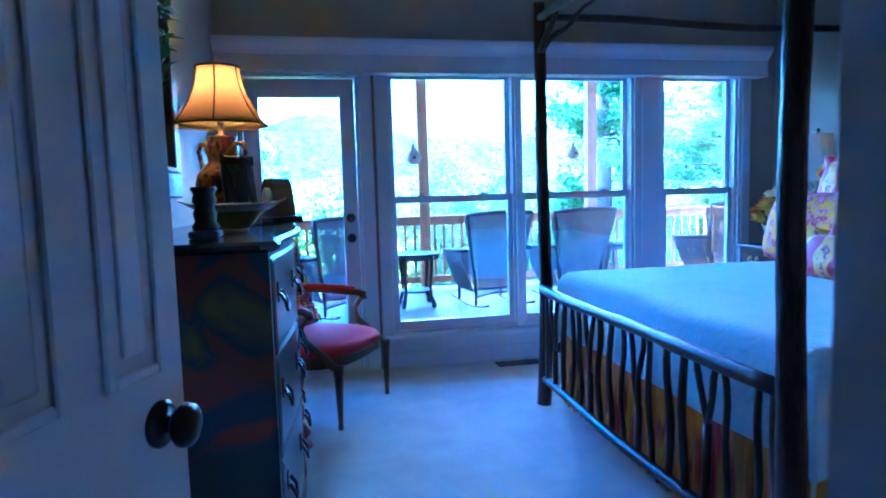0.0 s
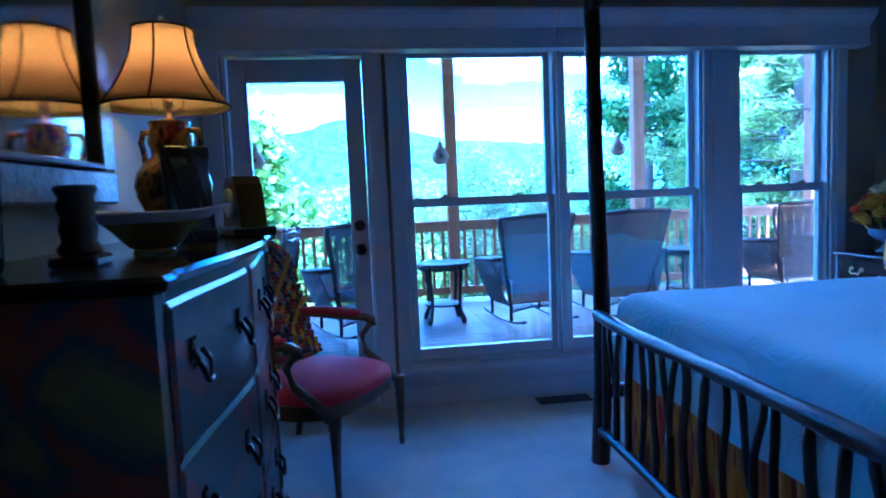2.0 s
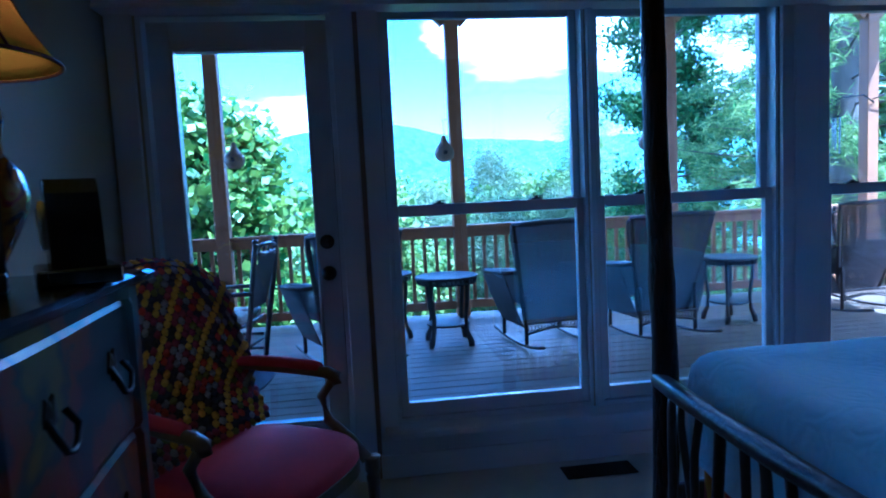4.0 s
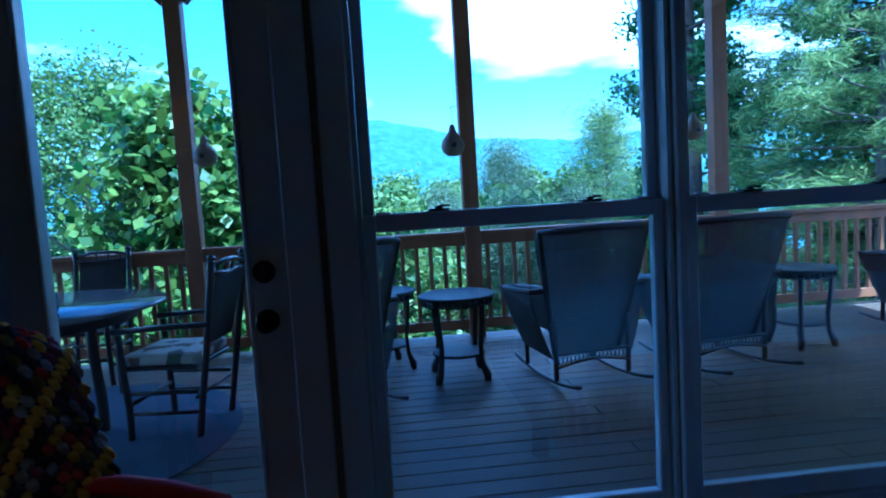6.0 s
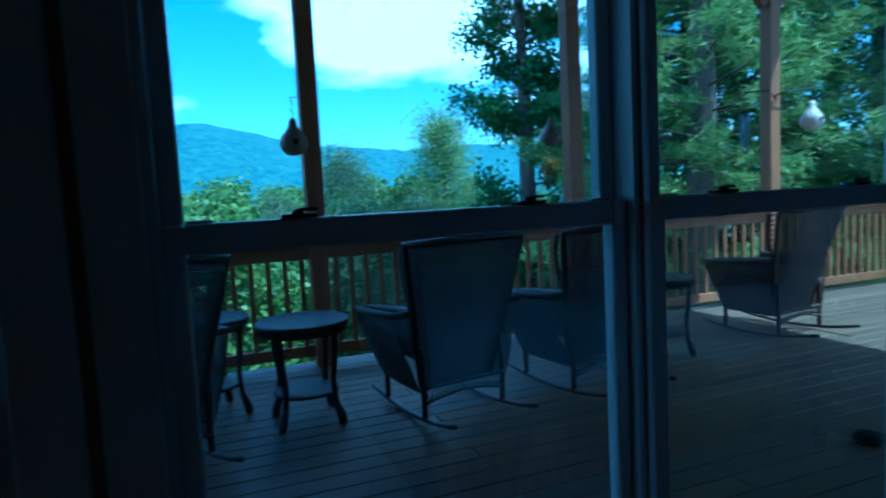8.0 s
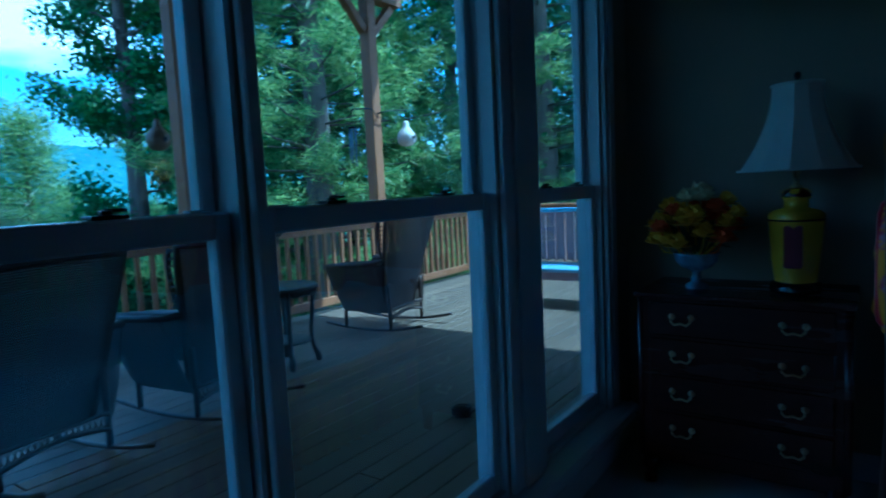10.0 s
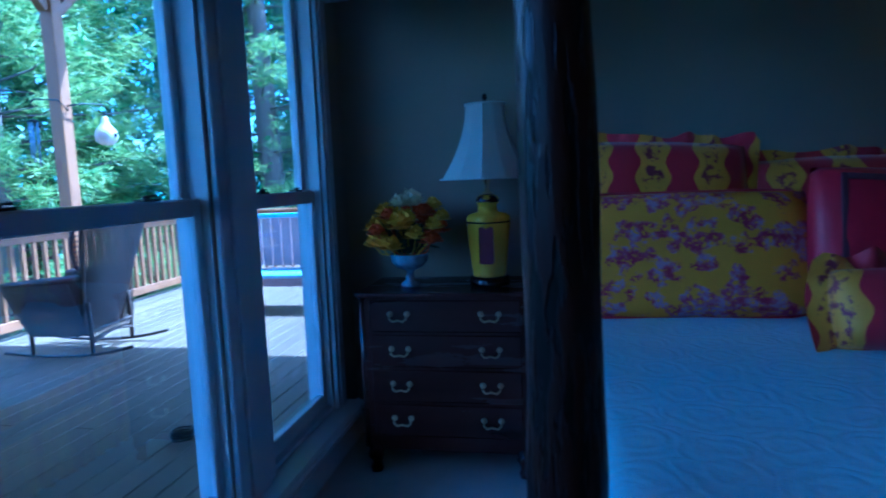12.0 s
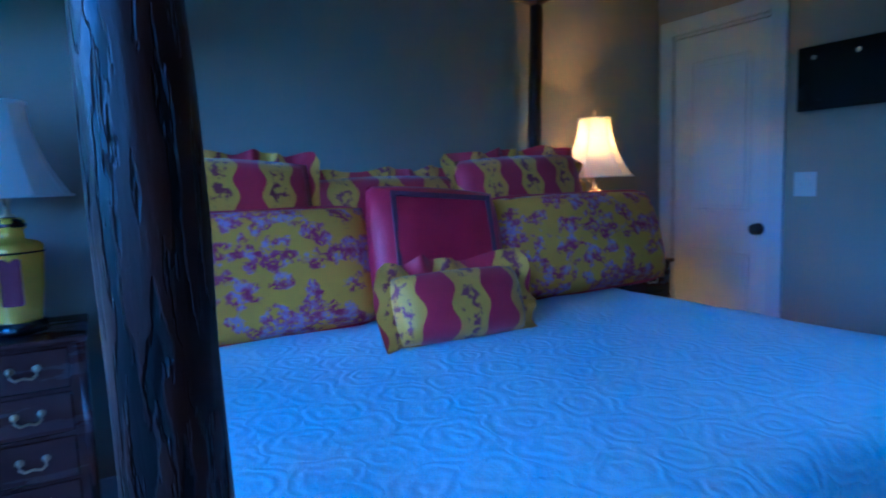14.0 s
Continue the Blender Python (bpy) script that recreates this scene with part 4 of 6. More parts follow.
layers = [(CZ + 0.0005, 0.010), (CZ + 0.010, 0.030), (CZ + 0.024, 0.034), (CZ + 0.032, 0.022)]
rings = []
for z, o in layers:
    rings.append([bm.verts.new((0, -o, z))] + [bm.verts.new((front(y) + o, -o + (CL + 2 * o) * y / CL, z)) for y in ys] + [bm.verts.new((0, CL + o, z))])
for a, c in zip(rings, rings[1:]):
    for i in range(len(a)):
        j = (i + 1) % len(a)
        bm.faces.new((a[i], a[j], c[j], c[i]))
bm.faces.new(list(reversed(rings[0])))
bm.faces.new(rings[-1])
part("top", bm, BLACKTOP, chest, "glossy black shaped top")
CT = CZ + 0.032
rows_z = [(0.16, 0.452), (0.458, 0.766), (0.772, 1.06)]
cols_y = [(0.045, 0.63), (0.67, 1.255)]
for z0, z1 in rows_z:
    for y0, y1 in cols_y:
        bm = B()
        k = 12
        def face(u, v, y0=y0, y1=y1, z0=z0, z1=z1):
            y = y0 + (y1 - y0) * u
            e = min(u, 1 - u, v * 0.6, (1 - v) * 0.6) * 90
            return (front(y) + 0.003 + 0.006 * min(1, e), y, z0 + (z1 - z0) * v)
        sheet(bm, 40, 24, face)
        d = part("drawer_front", bm, PAINTED, chest, "painted floral drawer front", False)
        for yy in ((y0 + 0.14), (y1 - 0.14)):
            b = B()
            zc = (z0 + z1) / 2
            xf = front(yy) + 0.009
            lathe(b, [(0.030, 0), (0.026, 0.005), (0.010, 0.008), (0.0, 0.009)], 12, 0, 0, 0.8, 5, 0.22)
            bmesh.ops.transform(b, matrix=pose(xf, yy, zc + 0.03, 0, 90, 0), verts=b.verts)
            b2 = B()
            tube(b2, [(xf + 0.010, yy - 0.028, zc + 0.03), (xf + 0.026, yy - 0.034, zc + 0.004), (xf + 0.030, yy - 0.018, zc - 0.024), (xf + 0.031, yy, zc - 0.030), (xf + 0.030, yy + 0.018, zc - 0.024), (xf + 0.026, yy + 0.034, zc + 0.004), (xf + 0.010, yy + 0.028, zc + 0.03)], 0.006, 8)
            part("drawer_plate", b, BRONZE, d, "cast dark metal back plate")
            part("drawer_pull", b2, BRONZE, d, "dark metal drop pull", True)
bm = B()
def apron_fn(u, v):
    y = CL * u
    low = 0.045 + 0.035 * math.cos(u * math.pi * 4)
    return (front(y) + 0.012, y, 0.115 - (0.115 - low) * v)
sheet(bm, 40, 4, apron_fn)
part("apron", bm, PAINTED, chest, "scalloped lower apron")
for y, x in ((0.05, CD - 0.04), (CL - 0.05, CD - 0.04), (0.05, 0.06), (CL - 0.05, 0.06)):
    b = B()
    sg = 1 if x > 0.2 else 0.3
    tube(b, [(x, y, 0.10), (x + 0.025 * sg, y, 0.07), (x + 0.012 * sg, y, 0.035), (x + 0.045 * sg, y, 0.012), (x + 0.05 * sg, y, 0.0)], [0.04, 0.038, 0.024, 0.026, 0.02], 10)
    part("foot", b, PAINTED, chest, "", True)

# ---- pink open armchair with a crochet throw ----
# local: seat faces -y; placed so that it faces the bed
arm = thing("armchair", (1.56, 7.86, 0), "carved fruitwood armchair with a raspberry velvet seat", "chair", "", 60)
SW, SD, SH = 0.30, 0.27, 0.36
legs = [(-SW, -SD, 1), (SW, -SD, 1), (-SW * 0.85, SD, 0), (SW * 0.85, SD, 0)]
for x, y, f in legs:
    b = B()
    if f:
        lathe(b, [(0.011, 0.0), (0.014, 0.012), (0.012, 0.03), (0.015, 0.10), (0.021, 0.24), (0.024, 0.275), (0.018, 0.282), (0.026, 0.292), (0.026, 0.335), (0.030, 0.345)], 12, x, y, 1, 6, 0.05)
    else:
        tube(b, [(x, y + 0.05, 0), (x, y + 0.02, 0.15), (x, y, 0.33)], [0.014, 0.018, 0.022], 10)
    part("leg", b, CHAIRW, arm, "", True)
b = B()
def seat_rail(u, v):
    a = 2 * math.pi * u
    k = (abs(math.cos(a)) ** 3 + abs(math.sin(a)) ** 3) ** (-1 / 3)
    return ((SW + 0.022) * k * math.cos(a), (SD + 0.022) * k * math.sin(a) * (1.05 if math.sin(a) < 0 else 1), 0.325 + 0.055 * v - 0.012 * math.cos(a * 2) * (1 - v))
sheet(b, 40, 2, seat_rail, True)
part("seat_rail", b, CHAIRW, arm, "carved seat rail", True)
b = B()
def cush(u, v):
    a = 2 * math.pi * u
    k = (abs(math.cos(a)) ** 3.2 + abs(math.sin(a)) ** 3.2) ** (-1 / 3.2)
    rr = math.sin(v * math.pi / 2) if v < 1 else 1
    return ((SW + 0.018) * k * math.cos(a) * rr, (SD + 0.018) * k * math.sin(a) * rr * (1.05 if math.sin(a) < 0 else 1), 0.380 + 0.085 * math.cos(v * math.pi / 2) ** 0.6)
sheet(b, 40, 14, cush, True)
bmesh.ops.remove_doubles(b, verts=b.verts, dist=0.0008)
part("seat", b, PINK, arm, "domed raspberry velvet seat", True)
# oval back, leaning
BZ, BR, BHH = 0.76, 0.235, 0.27
def back_pt(a, r):
    x, z = BR * r * math.cos(a), BHH * r * math.sin(a)
    return (x, SD + 0.02 + (z + BHH) * 0.22, BZ + z)
b = B()
tube(b, [back_pt(2 * math.pi * i / 36, 1.0) for i in range(36)] + [back_pt(0, 1.0), back_pt(2 * math.pi / 36, 1.0)], 0.020, 8)
part("back_frame", b, CHAIRW, arm, "oval carved back frame", True)
b = B()
for s in (-1, 1):
    def pad(u, v, s=s):
        p = back_pt(2 * math.pi * u, 0.93 * math.sin(v * math.pi / 2))
        return (p[0], p[1] - s * 0.035 * math.cos(v * math.pi / 2), p[2])
    sheet(b, 30, 8, pad, True)
bmesh.ops.remove_doubles(b, verts=b.verts, dist=0.0008)
part("back_pad", b, PINK, arm, "velvet back pad", True)
for s in (-1, 1):
    b = B()
    tube(b, [(s * 0.19, SD + 0.02, 0.34), (s * 0.15, SD + 0.035, 0.50)], [0.020, 0.017], 8)
    part("back_stile", b, CHAIRW, arm, "", True)
    b = B()
    tube(b, [(s * 0.225, SD + 0.07, 0.66), (s * 0.29, SD - 0.05, 0.645), (s * 0.315, SD - 0.24, 0.635), (s * 0.32, SD - 0.36, 0.63), (s * 0.322, SD - 0.395, 0.615), (s * 0.32, SD - 0.40, 0.59)], [0.017, 0.018, 0.019, 0.021, 0.026, 0.018], 10)
    part("arm_rest", b, CHAIRW, arm, "carved scroll arm", True)
    b = B()
    tube(b, [(s * 0.32, SD - 0.385, 0.61), (s * 0.316, SD - 0.33, 0.54), (s * 0.306, SD - 0.36, 0.46), (s * 0.305, SD - 0.46, 0.39), (s * 0.30, SD - 0.52, 0.33)], [0.017, 0.018, 0.019, 0.020, 0.022], 10)
    part("arm_support", b, CHAIRW, arm, "", True)
    b = B()
    tube(b, [(s * 0.245, SD + 0.03, 0.665), (s * 0.29, SD - 0.06, 0.664), (s * 0.312, SD - 0.18, 0.658), (s * 0.318, SD - 0.33, 0.650)], [0.020, 0.027, 0.028, 0.022], 10, 0, 0.8)
    part("arm_pad", b, PINK, arm, "small velvet arm pad", True)

# crochet throw over the chair back: hexagon tufts in rows
throw = thing("crochet_throw", (1.56, 7.86, 0), "granny-square crochet throw draped over the armchair back", "blanket", "", 60)
r = random.Random(11)
def drape(u, v):
    """u across, v from the lower front over the top to the back."""
    w = 0.29 * (1.0 + 0.10 * math.sin(v * 5))
    x = (u - 0.5) * 2 * w
    top = BZ + BHH * math.sqrt(max(0.05, 1 - (x / 0.36) ** 2)) + 0.03
    L = [0.455, top, 0.50]
    if v < 0.62:
        t = v / 0.62
        z = L[0] + (L[1] - L[0]) * t
        y = SD + 0.02 + (z - BZ + BHH) * 0.22 - 0.065 - 0.10 * max(0, 0.25 - t) * 2.6
    elif v < 0.70:
        t = (v - 0.62) / 0.08
        z = L[1] + 0.02 * math.sin(t * math.pi)
        y = SD + 0.02 + (z - BZ + BHH) * 0.22 - 0.065 + 0.12 * t
    else:
        t = (v - 0.70) / 0.30
        z = L[1] + (L[2] - L[1]) * t
        y = SD + 0.02 + (L[1] - BZ + BHH) * 0.22 + 0.055 + 0.02 * t
    y += 0.012 * noise.noise((x * 7, z * 7, 2))
    return Vector((x, y, z))
b = B()
sheet(b, 24, 40, lambda u, v: drape(u, v) + Vector((0, 0.012, 0)))
part("backing", b, YARNS[1], throw, "", True)
NU, NV = 20, 44
groups = [B() for _ in YARNS]
for i in range(NU):
    for j in range(NV):
        u, v = (i + 0.5 + 0.5 * (j % 2) * 0.9) / NU, (j + 0.5) / NV
        u = min(u, 0.995)
        p = drape(u, v)
        c = 0 if (i + j // 2) % 6 == 0 or (i - j // 2) % 6 == 0 else r.choice((1, 1, 2, 2, 3, 4, 4, 5))
        d = (drape(min(1, u + 0.02), v) - p).normalized()
        e = (drape(u, min(1, v + 0.02)) - p).normalized()
        nrm = d.cross(e).normalized()
        if nrm.y > 0 and v < 0.62:
            nrm = -nrm
        if nrm.z < 0 and 0.62 <= v < 0.7:
            nrm = -nrm
        if nrm.y < 0 and v >= 0.7:
            nrm = -nrm
        rad = 0.0165
        ring = [groups[c].verts.new(p + (d * math.cos(k * 1.0472) + e * math.sin(k * 1.0472)) * rad * r.uniform(0.85, 1.1)) for k in range(6)]
        tip = groups[c].verts.new(p + nrm * r.uniform(0.008, 0.015))
        for k in range(6):
            groups[c].faces.new((ring[k], ring[(k + 1) % 6], tip))
for g, m in zip(groups, YARNS):
    tagged(part("crochet_tufts", g, m, throw, "yarn tufts of one colour"), kind="stuff")

# ---- lamps ----
def bell(r0, r1, h, segs, z0, panels=0):
    prof = []
    for i in range(11):
        t = i / 10
        k = r0 + (r1 - r0) * (1 - (1 - t) ** 1.9)
        prof.append((k, z0 + h * t))
    b = B()
    rings = []
    for k, z in prof:
        rings.append([b.verts.new((k * math.cos(2 * math.pi * i / segs) * (1 + (0.02 * math.cos(panels * 2 * math.pi * i / segs) if panels else 0)), k * math.sin(2 * math.pi * i / segs) * (1 + (0.02 * math.cos(panels * 2 * math.pi * i / segs) if panels else 0)), z)) for i in range(segs)])
    for a, c in zip(rings, rings[1:]):
        for i in range(segs):
            b.faces.new((a[i], a[(i + 1) % segs], c[(i + 1) % segs], c[i]))
    return b, prof


def table_lamp(loc, label, base_prof, base_mat, shade_mat, r0, r1, h, z0, segs, panels, lit, trim, lobes=0, lobe=0.0, sy=1.0, rz=0.0, group="", glow_col=(1.0, 0.34, 0.004)):
    L = thing("table_lamp", loc, label, "lamp", group, rz)
    b = B()
    lathe(b, base_prof, 28, 0, 0, sy, lobes, lobe)
    body = part("lamp_base", b, base_mat, L, "", True)
    top = base_prof[-1][1]
    b = B()
    lathe(b, [(0.020, top + 0.0005), (0.024, top + 0.008), (0.010, top + 0.016), (0.010, top + 0.05), (0.015, top + 0.055), (0.015, top + 0.085), (0.006, top + 0.09)], 14)
    part("neck", b, BRASS, L, "brass neck and socket", True)
    b = B()
    for s in (-1, 1):
        tube(b, [(s * 0.012, 0, top + 0.03), (s * 0.05, 0, top + 0.05), (s * 0.055, 0, z0 + h * 0.6), (s * 0.012, 0, z0 + h + 0.005)], 0.0025, 6)
    lathe(b, [(0.009, z0 + h), (0.009, z0 + h + 0.012), (0.004, z0 + h + 0.016), (0.012, z0 + h + 0.028), (0.009, z0 + h + 0.042), (0.0, z0 + h + 0.046)], 10)
    part("harp_and_finial", b, BRASS if lit else BRONZE, L, "harp with a turned finial", True)
    b, prof = bell(r0, r1, h, segs, z0, panels)
    sh = part("shade", b, shade_mat, L, "bell-shaped silk shade", segs > 12)
    mod = sh.modifiers.new("cloth", "SOLIDIFY")
    mod.thickness = 0.0015
    n = panels or 6
    for k in range(n):
        a = 2 * math.pi * (k + (0.5 if not panels else 0.0)) / n
        b = B()
        tube(b, [((q + 0.002) * math.cos(a), (q + 0.002) * math.sin(a), z) for q, z in prof], 0.0032, 6)
        part("shade_seam", b, trim, L, "", True)
    for q, z in (prof[0], prof[-1]):
        b = B()
        tube(b, [((q + 0.001) * math.cos(2 * math.pi * i / 40), (q + 0.001) * math.sin(2 * math.pi * i / 40), z) for i in range(42)], 0.0045, 6)
        part("shade_binding", b, trim, L, "", True)
    bz = z0 + h * 0.45
    b = B()
    lathe(b, [(0.012, bz - 0.06), (0.014, bz - 0.03), (0.028, bz), (0.022, bz + 0.025), (0.0, bz + 0.032)], 14)
    part("bulb", b, BULB if lit else SWITCH, L, "glass bulb", True)
    if lit:
        d = bpy.data.lights.new("bulb_light", "POINT")
        d.energy, d.color, d.shadow_soft_size = lit, glow_col, 0.035
        o = new("bulb_light", d)
        o.location = (loc[0], loc[1], loc[2] + bz + 0.05)
    return L


vase_prof = [(0.066, 0.0), (0.070, 0.012), (0.066, 0.035), (0.094, 0.09), (0.118, 0.145), (0.124, 0.18), (0.115, 0.225), (0.085, 0.262), (0.064, 0.28), (0.065, 0.30), (0.073, 0.325), (0.071, 0.355), (0.062, 0.375), (0.066, 0.388), (0.068, 0.3935)]
lamp_w = table_lamp((1.168, 7.20, CT + 0.001), "lit lamp on a floral porcelain urn, cream bell shade", vase_prof, IMARI, SHADE_GOLD, 0.203, 0.094, 0.255, 0.445, 36, 0, 0.19, RED_TRIM, glow_col=(1.0, 0.66, 0.006))
for sg in (-1, 1):
    b = B()
    tube(b, [(0.066 * sg, 0, 0.365), (0.098 * sg, 0, 0.362), (0.108 * sg, 0, 0.33), (0.098 * sg, 0, 0.285), (0.095 * sg, 0, 0.252)], [0.010, 0.012, 0.011, 0.010, 0.012], 8)
    bmesh.ops.rotate(b, cent=(0, 0, 0), matrix=Matrix.Rotation(radians(-15), 3, "Z"), verts=b.verts)
    part("urn_handle", b, IMARI, lamp_w, "curled urn handle", True)
caddy_prof = [(0.070, 0.0), (0.076, 0.01), (0.076, 0.035), (0.066, 0.040), (0.068, 0.05), (0.080, 0.16), (0.088, 0.27), (0.088, 0.292), (0.075, 0.305), (0.040, 0.315), (0.038, 0.345), (0.046, 0.352), (0.044, 0.375), (0.03, 0.385)]
NS_TOP = 0.785
for (ly, lit, lab) in ((7.845, 0, "unlit lamp on a yellow tea-caddy base, white bell shade"), (5.25, 0.95, "lit lamp on a yellow tea-caddy base, white bell shade")):
    L = table_lamp((4.86, ly, NS_TOP + 0.001), lab, caddy_prof, YELLOWP, SHADE_WHITE, 0.195, 0.082, 0.305, 0.455, 12, 6, lit, SHADE_WHITE, 4, 0.06, 1.0, 0.0, "bedside lamps")
    b = B()
    lathe(b, [(0.079, -0.0005), (0.082, 0.012), (0.080, 0.038), (0.069, 0.041)], 28, 0, 0, 1, 4, 0.06)
    part("foot_stand", b, BLACKTOP, L, "black wooden stand", True)
    b = B()
    box(b, -0.091, -0.086, -0.030, 0.030, 0.10, 0.255, 0.006)
    part("painted_panel", b, mat("plum_panel", (0.16, 0.03, 0.05), 0.3), L, "dark red painted panel")
    b = B()
    lathe(b, [(0.047, 0.353), (0.050, 0.36), (0.043, 0.377), (0.022, 0.388), (0.008, 0.395)], 16)
    part("caddy_lid", b, MAHOG, L, "dark lid", True)
    b = B()
    lathe(b, [(0.0905, 0.268), (0.0905, 0.274)], 28, 0, 0, 1, 4, 0.06)
    part("painted_band", b, BLACKTOP, L, "dark painted band", True)

# ---- nightstands ----
def nightstand(loc, label):
    t = thing("nightstand", loc, label, "nightstand", "nightstands")
    w, d, z1 = 0.35, 0.40, NS_TOP - 0.022
    b = B()
    box(b, 0.0, d, -w, w, 0.10, z1, 0.004)
    part("body", b, MAHOG, t)
    b = B()
    box(b, -0.022, d + 0.005, -w - 0.022, w + 0.022, z1 + 0.0005, NS_TOP, 0.008, None, 2)
    part("top", b, MAHOG, t, "moulded mahogany top")
    zs = [0.162, 0.312, 0.462, 0.612, z1 - 0.005]
    for z0, zt in zip(zs, zs[1:]):
        b = B()
        box(b, -0.012, -0.0005, -w + 0.035, w - 0.035, z0 + 0.006, zt - 0.006, 0.004)
        dr_ = part("drawer_front", b, MAHOG, t, "mahogany drawer front")
        for y in (-0.19, 0.19):
            b = B()
            zc = (z0 + zt) / 2 + 0.01
            for s in (-1, 1):
                lathe(b, [(0.013, 0), (0.011, 0.006), (0.005, 0.008), (0.005, 0.016), (0.0, 0.018)], 10)
                bmesh.ops.transform(b, matrix=pose(-0.0125, y + s * 0.036, zc, 0, -90, 0), verts=b.verts[-50:])
            tube(b, [(-0.024, y - 0.036, zc), (-0.030, y - 0.036, zc - 0.016), (-0.030, y - 0.022, zc - 0.028), (-0.030, y, zc - 0.022), (-0.030, y + 0.022, zc - 0.028), (-0.030, y + 0.036, zc - 0.016), (-0.024, y + 0.036, zc)], 0.0042, 8)
            part("bail_pull", b, BRASS, dr_, "antique brass bail pull", True)
    for x, y in ((0.02, -w + 0.03), (0.02, w - 0.03), (d - 0.03, -w + 0.03), (d - 0.03, w - 0.03)):
        b = B()
        tube(b, [(x, y, 0.10), (x - 0.02, y, 0.075), (x - 0.005, y, 0.04), (x - 0.012, y, 0.018), (x - 0.014, y, 0.0)], [0.036, 0.034, 0.020, 0.028, 0.024], 10)
        part("foot", b, MAHOG, t, "ball-and-claw foot", True)
    for y in (-w - 0.006, w + 0.006):
        b = B()
        lathe(b, [(0.016, 0.11), (0.016, z1 - 0.002)], 12, 0.012, y * 0.985)
        part("corner_column", b, MAHOG, t, "", True)
    return t


nightstand((4.69, 8.02, 0), "mahogany four-drawer nightstand with brass pulls")
nightstand((4.69, 5.22, 0), "mahogany four-drawer nightstand with brass pulls")

# ---- flowers in a footed bowl ----
fl = thing("flower_bowl", (4.84, 8.19, NS_TOP + 0.001), "silk flowers in a blue-white footed bowl", "flower arrangement")
b = B()
lathe(b, [(0.046, 0), (0.046, 0.012), (0.022, 0.025), (0.016, 0.055), (0.022, 0.065), (0.060, 0.080), (0.088, 0.105), (0.090, 0.125), (0.098, 0.135), (0.092, 0.136), (0.02, 0.12)], 30, 0, 0, 1, 12, 0.03)
fl.scale = (0.94, 0.90, 1.06)
part("bowl", b, BLUEWHITE, fl, "fluted blue-white bowl", True)
r = random.Random(5)
def bloom(b, c, rad, seed):
    rr = random.Random(seed)
    c = Vector(c)
    for ringn, (n, k, up) in enumerate(((5, 0.35, 0.85), (7, 0.75, 0.5), (9, 1.0, 0.15))):
        for i in range(n):
            a = 2 * math.pi * (i + 0.3 * ringn) / n + rr.uniform(-0.15, 0.15)
            d = Vector((math.cos(a), math.sin(a), 0))
            t = Vector((-d.y, d.x, 0))
            w = rad * 0.58
            q = [c + d * rad * 0.1, c + d * rad * k * 0.6 + t * w + Vector((0, 0, rad * up * 0.6)), c + d * rad * k + Vector((0, 0, rad * up)), c + d * rad * k * 0.6 - t * w + Vector((0, 0, rad * up * 0.6))]
            vs = [b.verts.new(v + Vector((rr.uniform(-1, 1), rr.uniform(-1, 1), rr.uniform(-1, 1))) * rad * 0.06) for v in q]
            b.faces.new(vs)
specs = [((0, -0.02, 0.33), 0.062, PETAL_C), ((-0.07, 0.02, 0.24), 0.068, PETAL_Y), ((-0.06, 0.12, 0.17), 0.06, PETAL_Y), ((-0.02, 0.15, 0.23), 0.055, PETAL_Y), ((-0.05, 0.08, 0.28), 0.042, PETAL_R), ((-0.03, -0.09, 0.29), 0.045, PETAL_R), ((-0.02, -0.14, 0.22), 0.058, PETAL_R), ((-0.03, -0.17, 0.27), 0.04, PETAL_Y), ((0.07, 0.07, 0.26), 0.06, PETAL_Y), ((0.09, -0.08, 0.25), 0.06, PETAL_R), ((-0.08, -0.05, 0.20), 0.05, PETAL_Y)]
specs += [((-0.09, 0.06, 0.16), 0.05, PETAL_Y), ((-0.10, -0.02, 0.27), 0.045, PETAL_Y), ((-0.06, -0.12, 0.18), 0.05, PETAL_R), ((0.02, 0.12, 0.29), 0.05, PETAL_Y), ((0.02, -0.12, 0.31), 0.045, PETAL_Y), ((-0.02, 0.17, 0.17), 0.045, PETAL_Y), ((-0.04, 0.03, 0.33), 0.045, PETAL_C), ((0.08, 0.0, 0.30), 0.05, PETAL_R), ((-0.09, 0.13, 0.22), 0.042, PETAL_R), ((-0.08, -0.14, 0.24), 0.042, PETAL_Y)]
for k, (c, rad, m) in enumerate(specs):
    b = B()
    bloom(b, c, rad * 1.35, k)
    tube(b, [(c[0] * 0.2, c[1] * 0.2, 0.12), (c[0] * 0.8, c[1] * 0.8, c[2] * 0.8), (c[0], c[1], c[2] + 0.005)], 0.003, 5)
    part("bloom", b, m, fl, "", True)
b = B()
for i in range(70):
    a, u = r.uniform(0, 6.28), r.uniform(0.15, 0.9)
    base_ = Vector((0.07 * math.cos(a) * u, 0.07 * math.sin(a) * u, 0.13))
    tip = Vector((0.13 * math.cos(a) * u * 1.2, 0.19 * math.sin(a) * u, 0.15 + r.uniform(0, 0.15)))
    s = Vector((-math.sin(a), math.cos(a), 0)) * r.uniform(0.006, 0.02)
    m_ = base_.lerp(tip, 0.55) + Vector((0, 0, 0.02))
    b.faces.new([b.verts.new(v) for v in (base_, m_ + s, tip, m_ - s)])
part("leaves", b, FOIL, fl, "dark silk leaves")

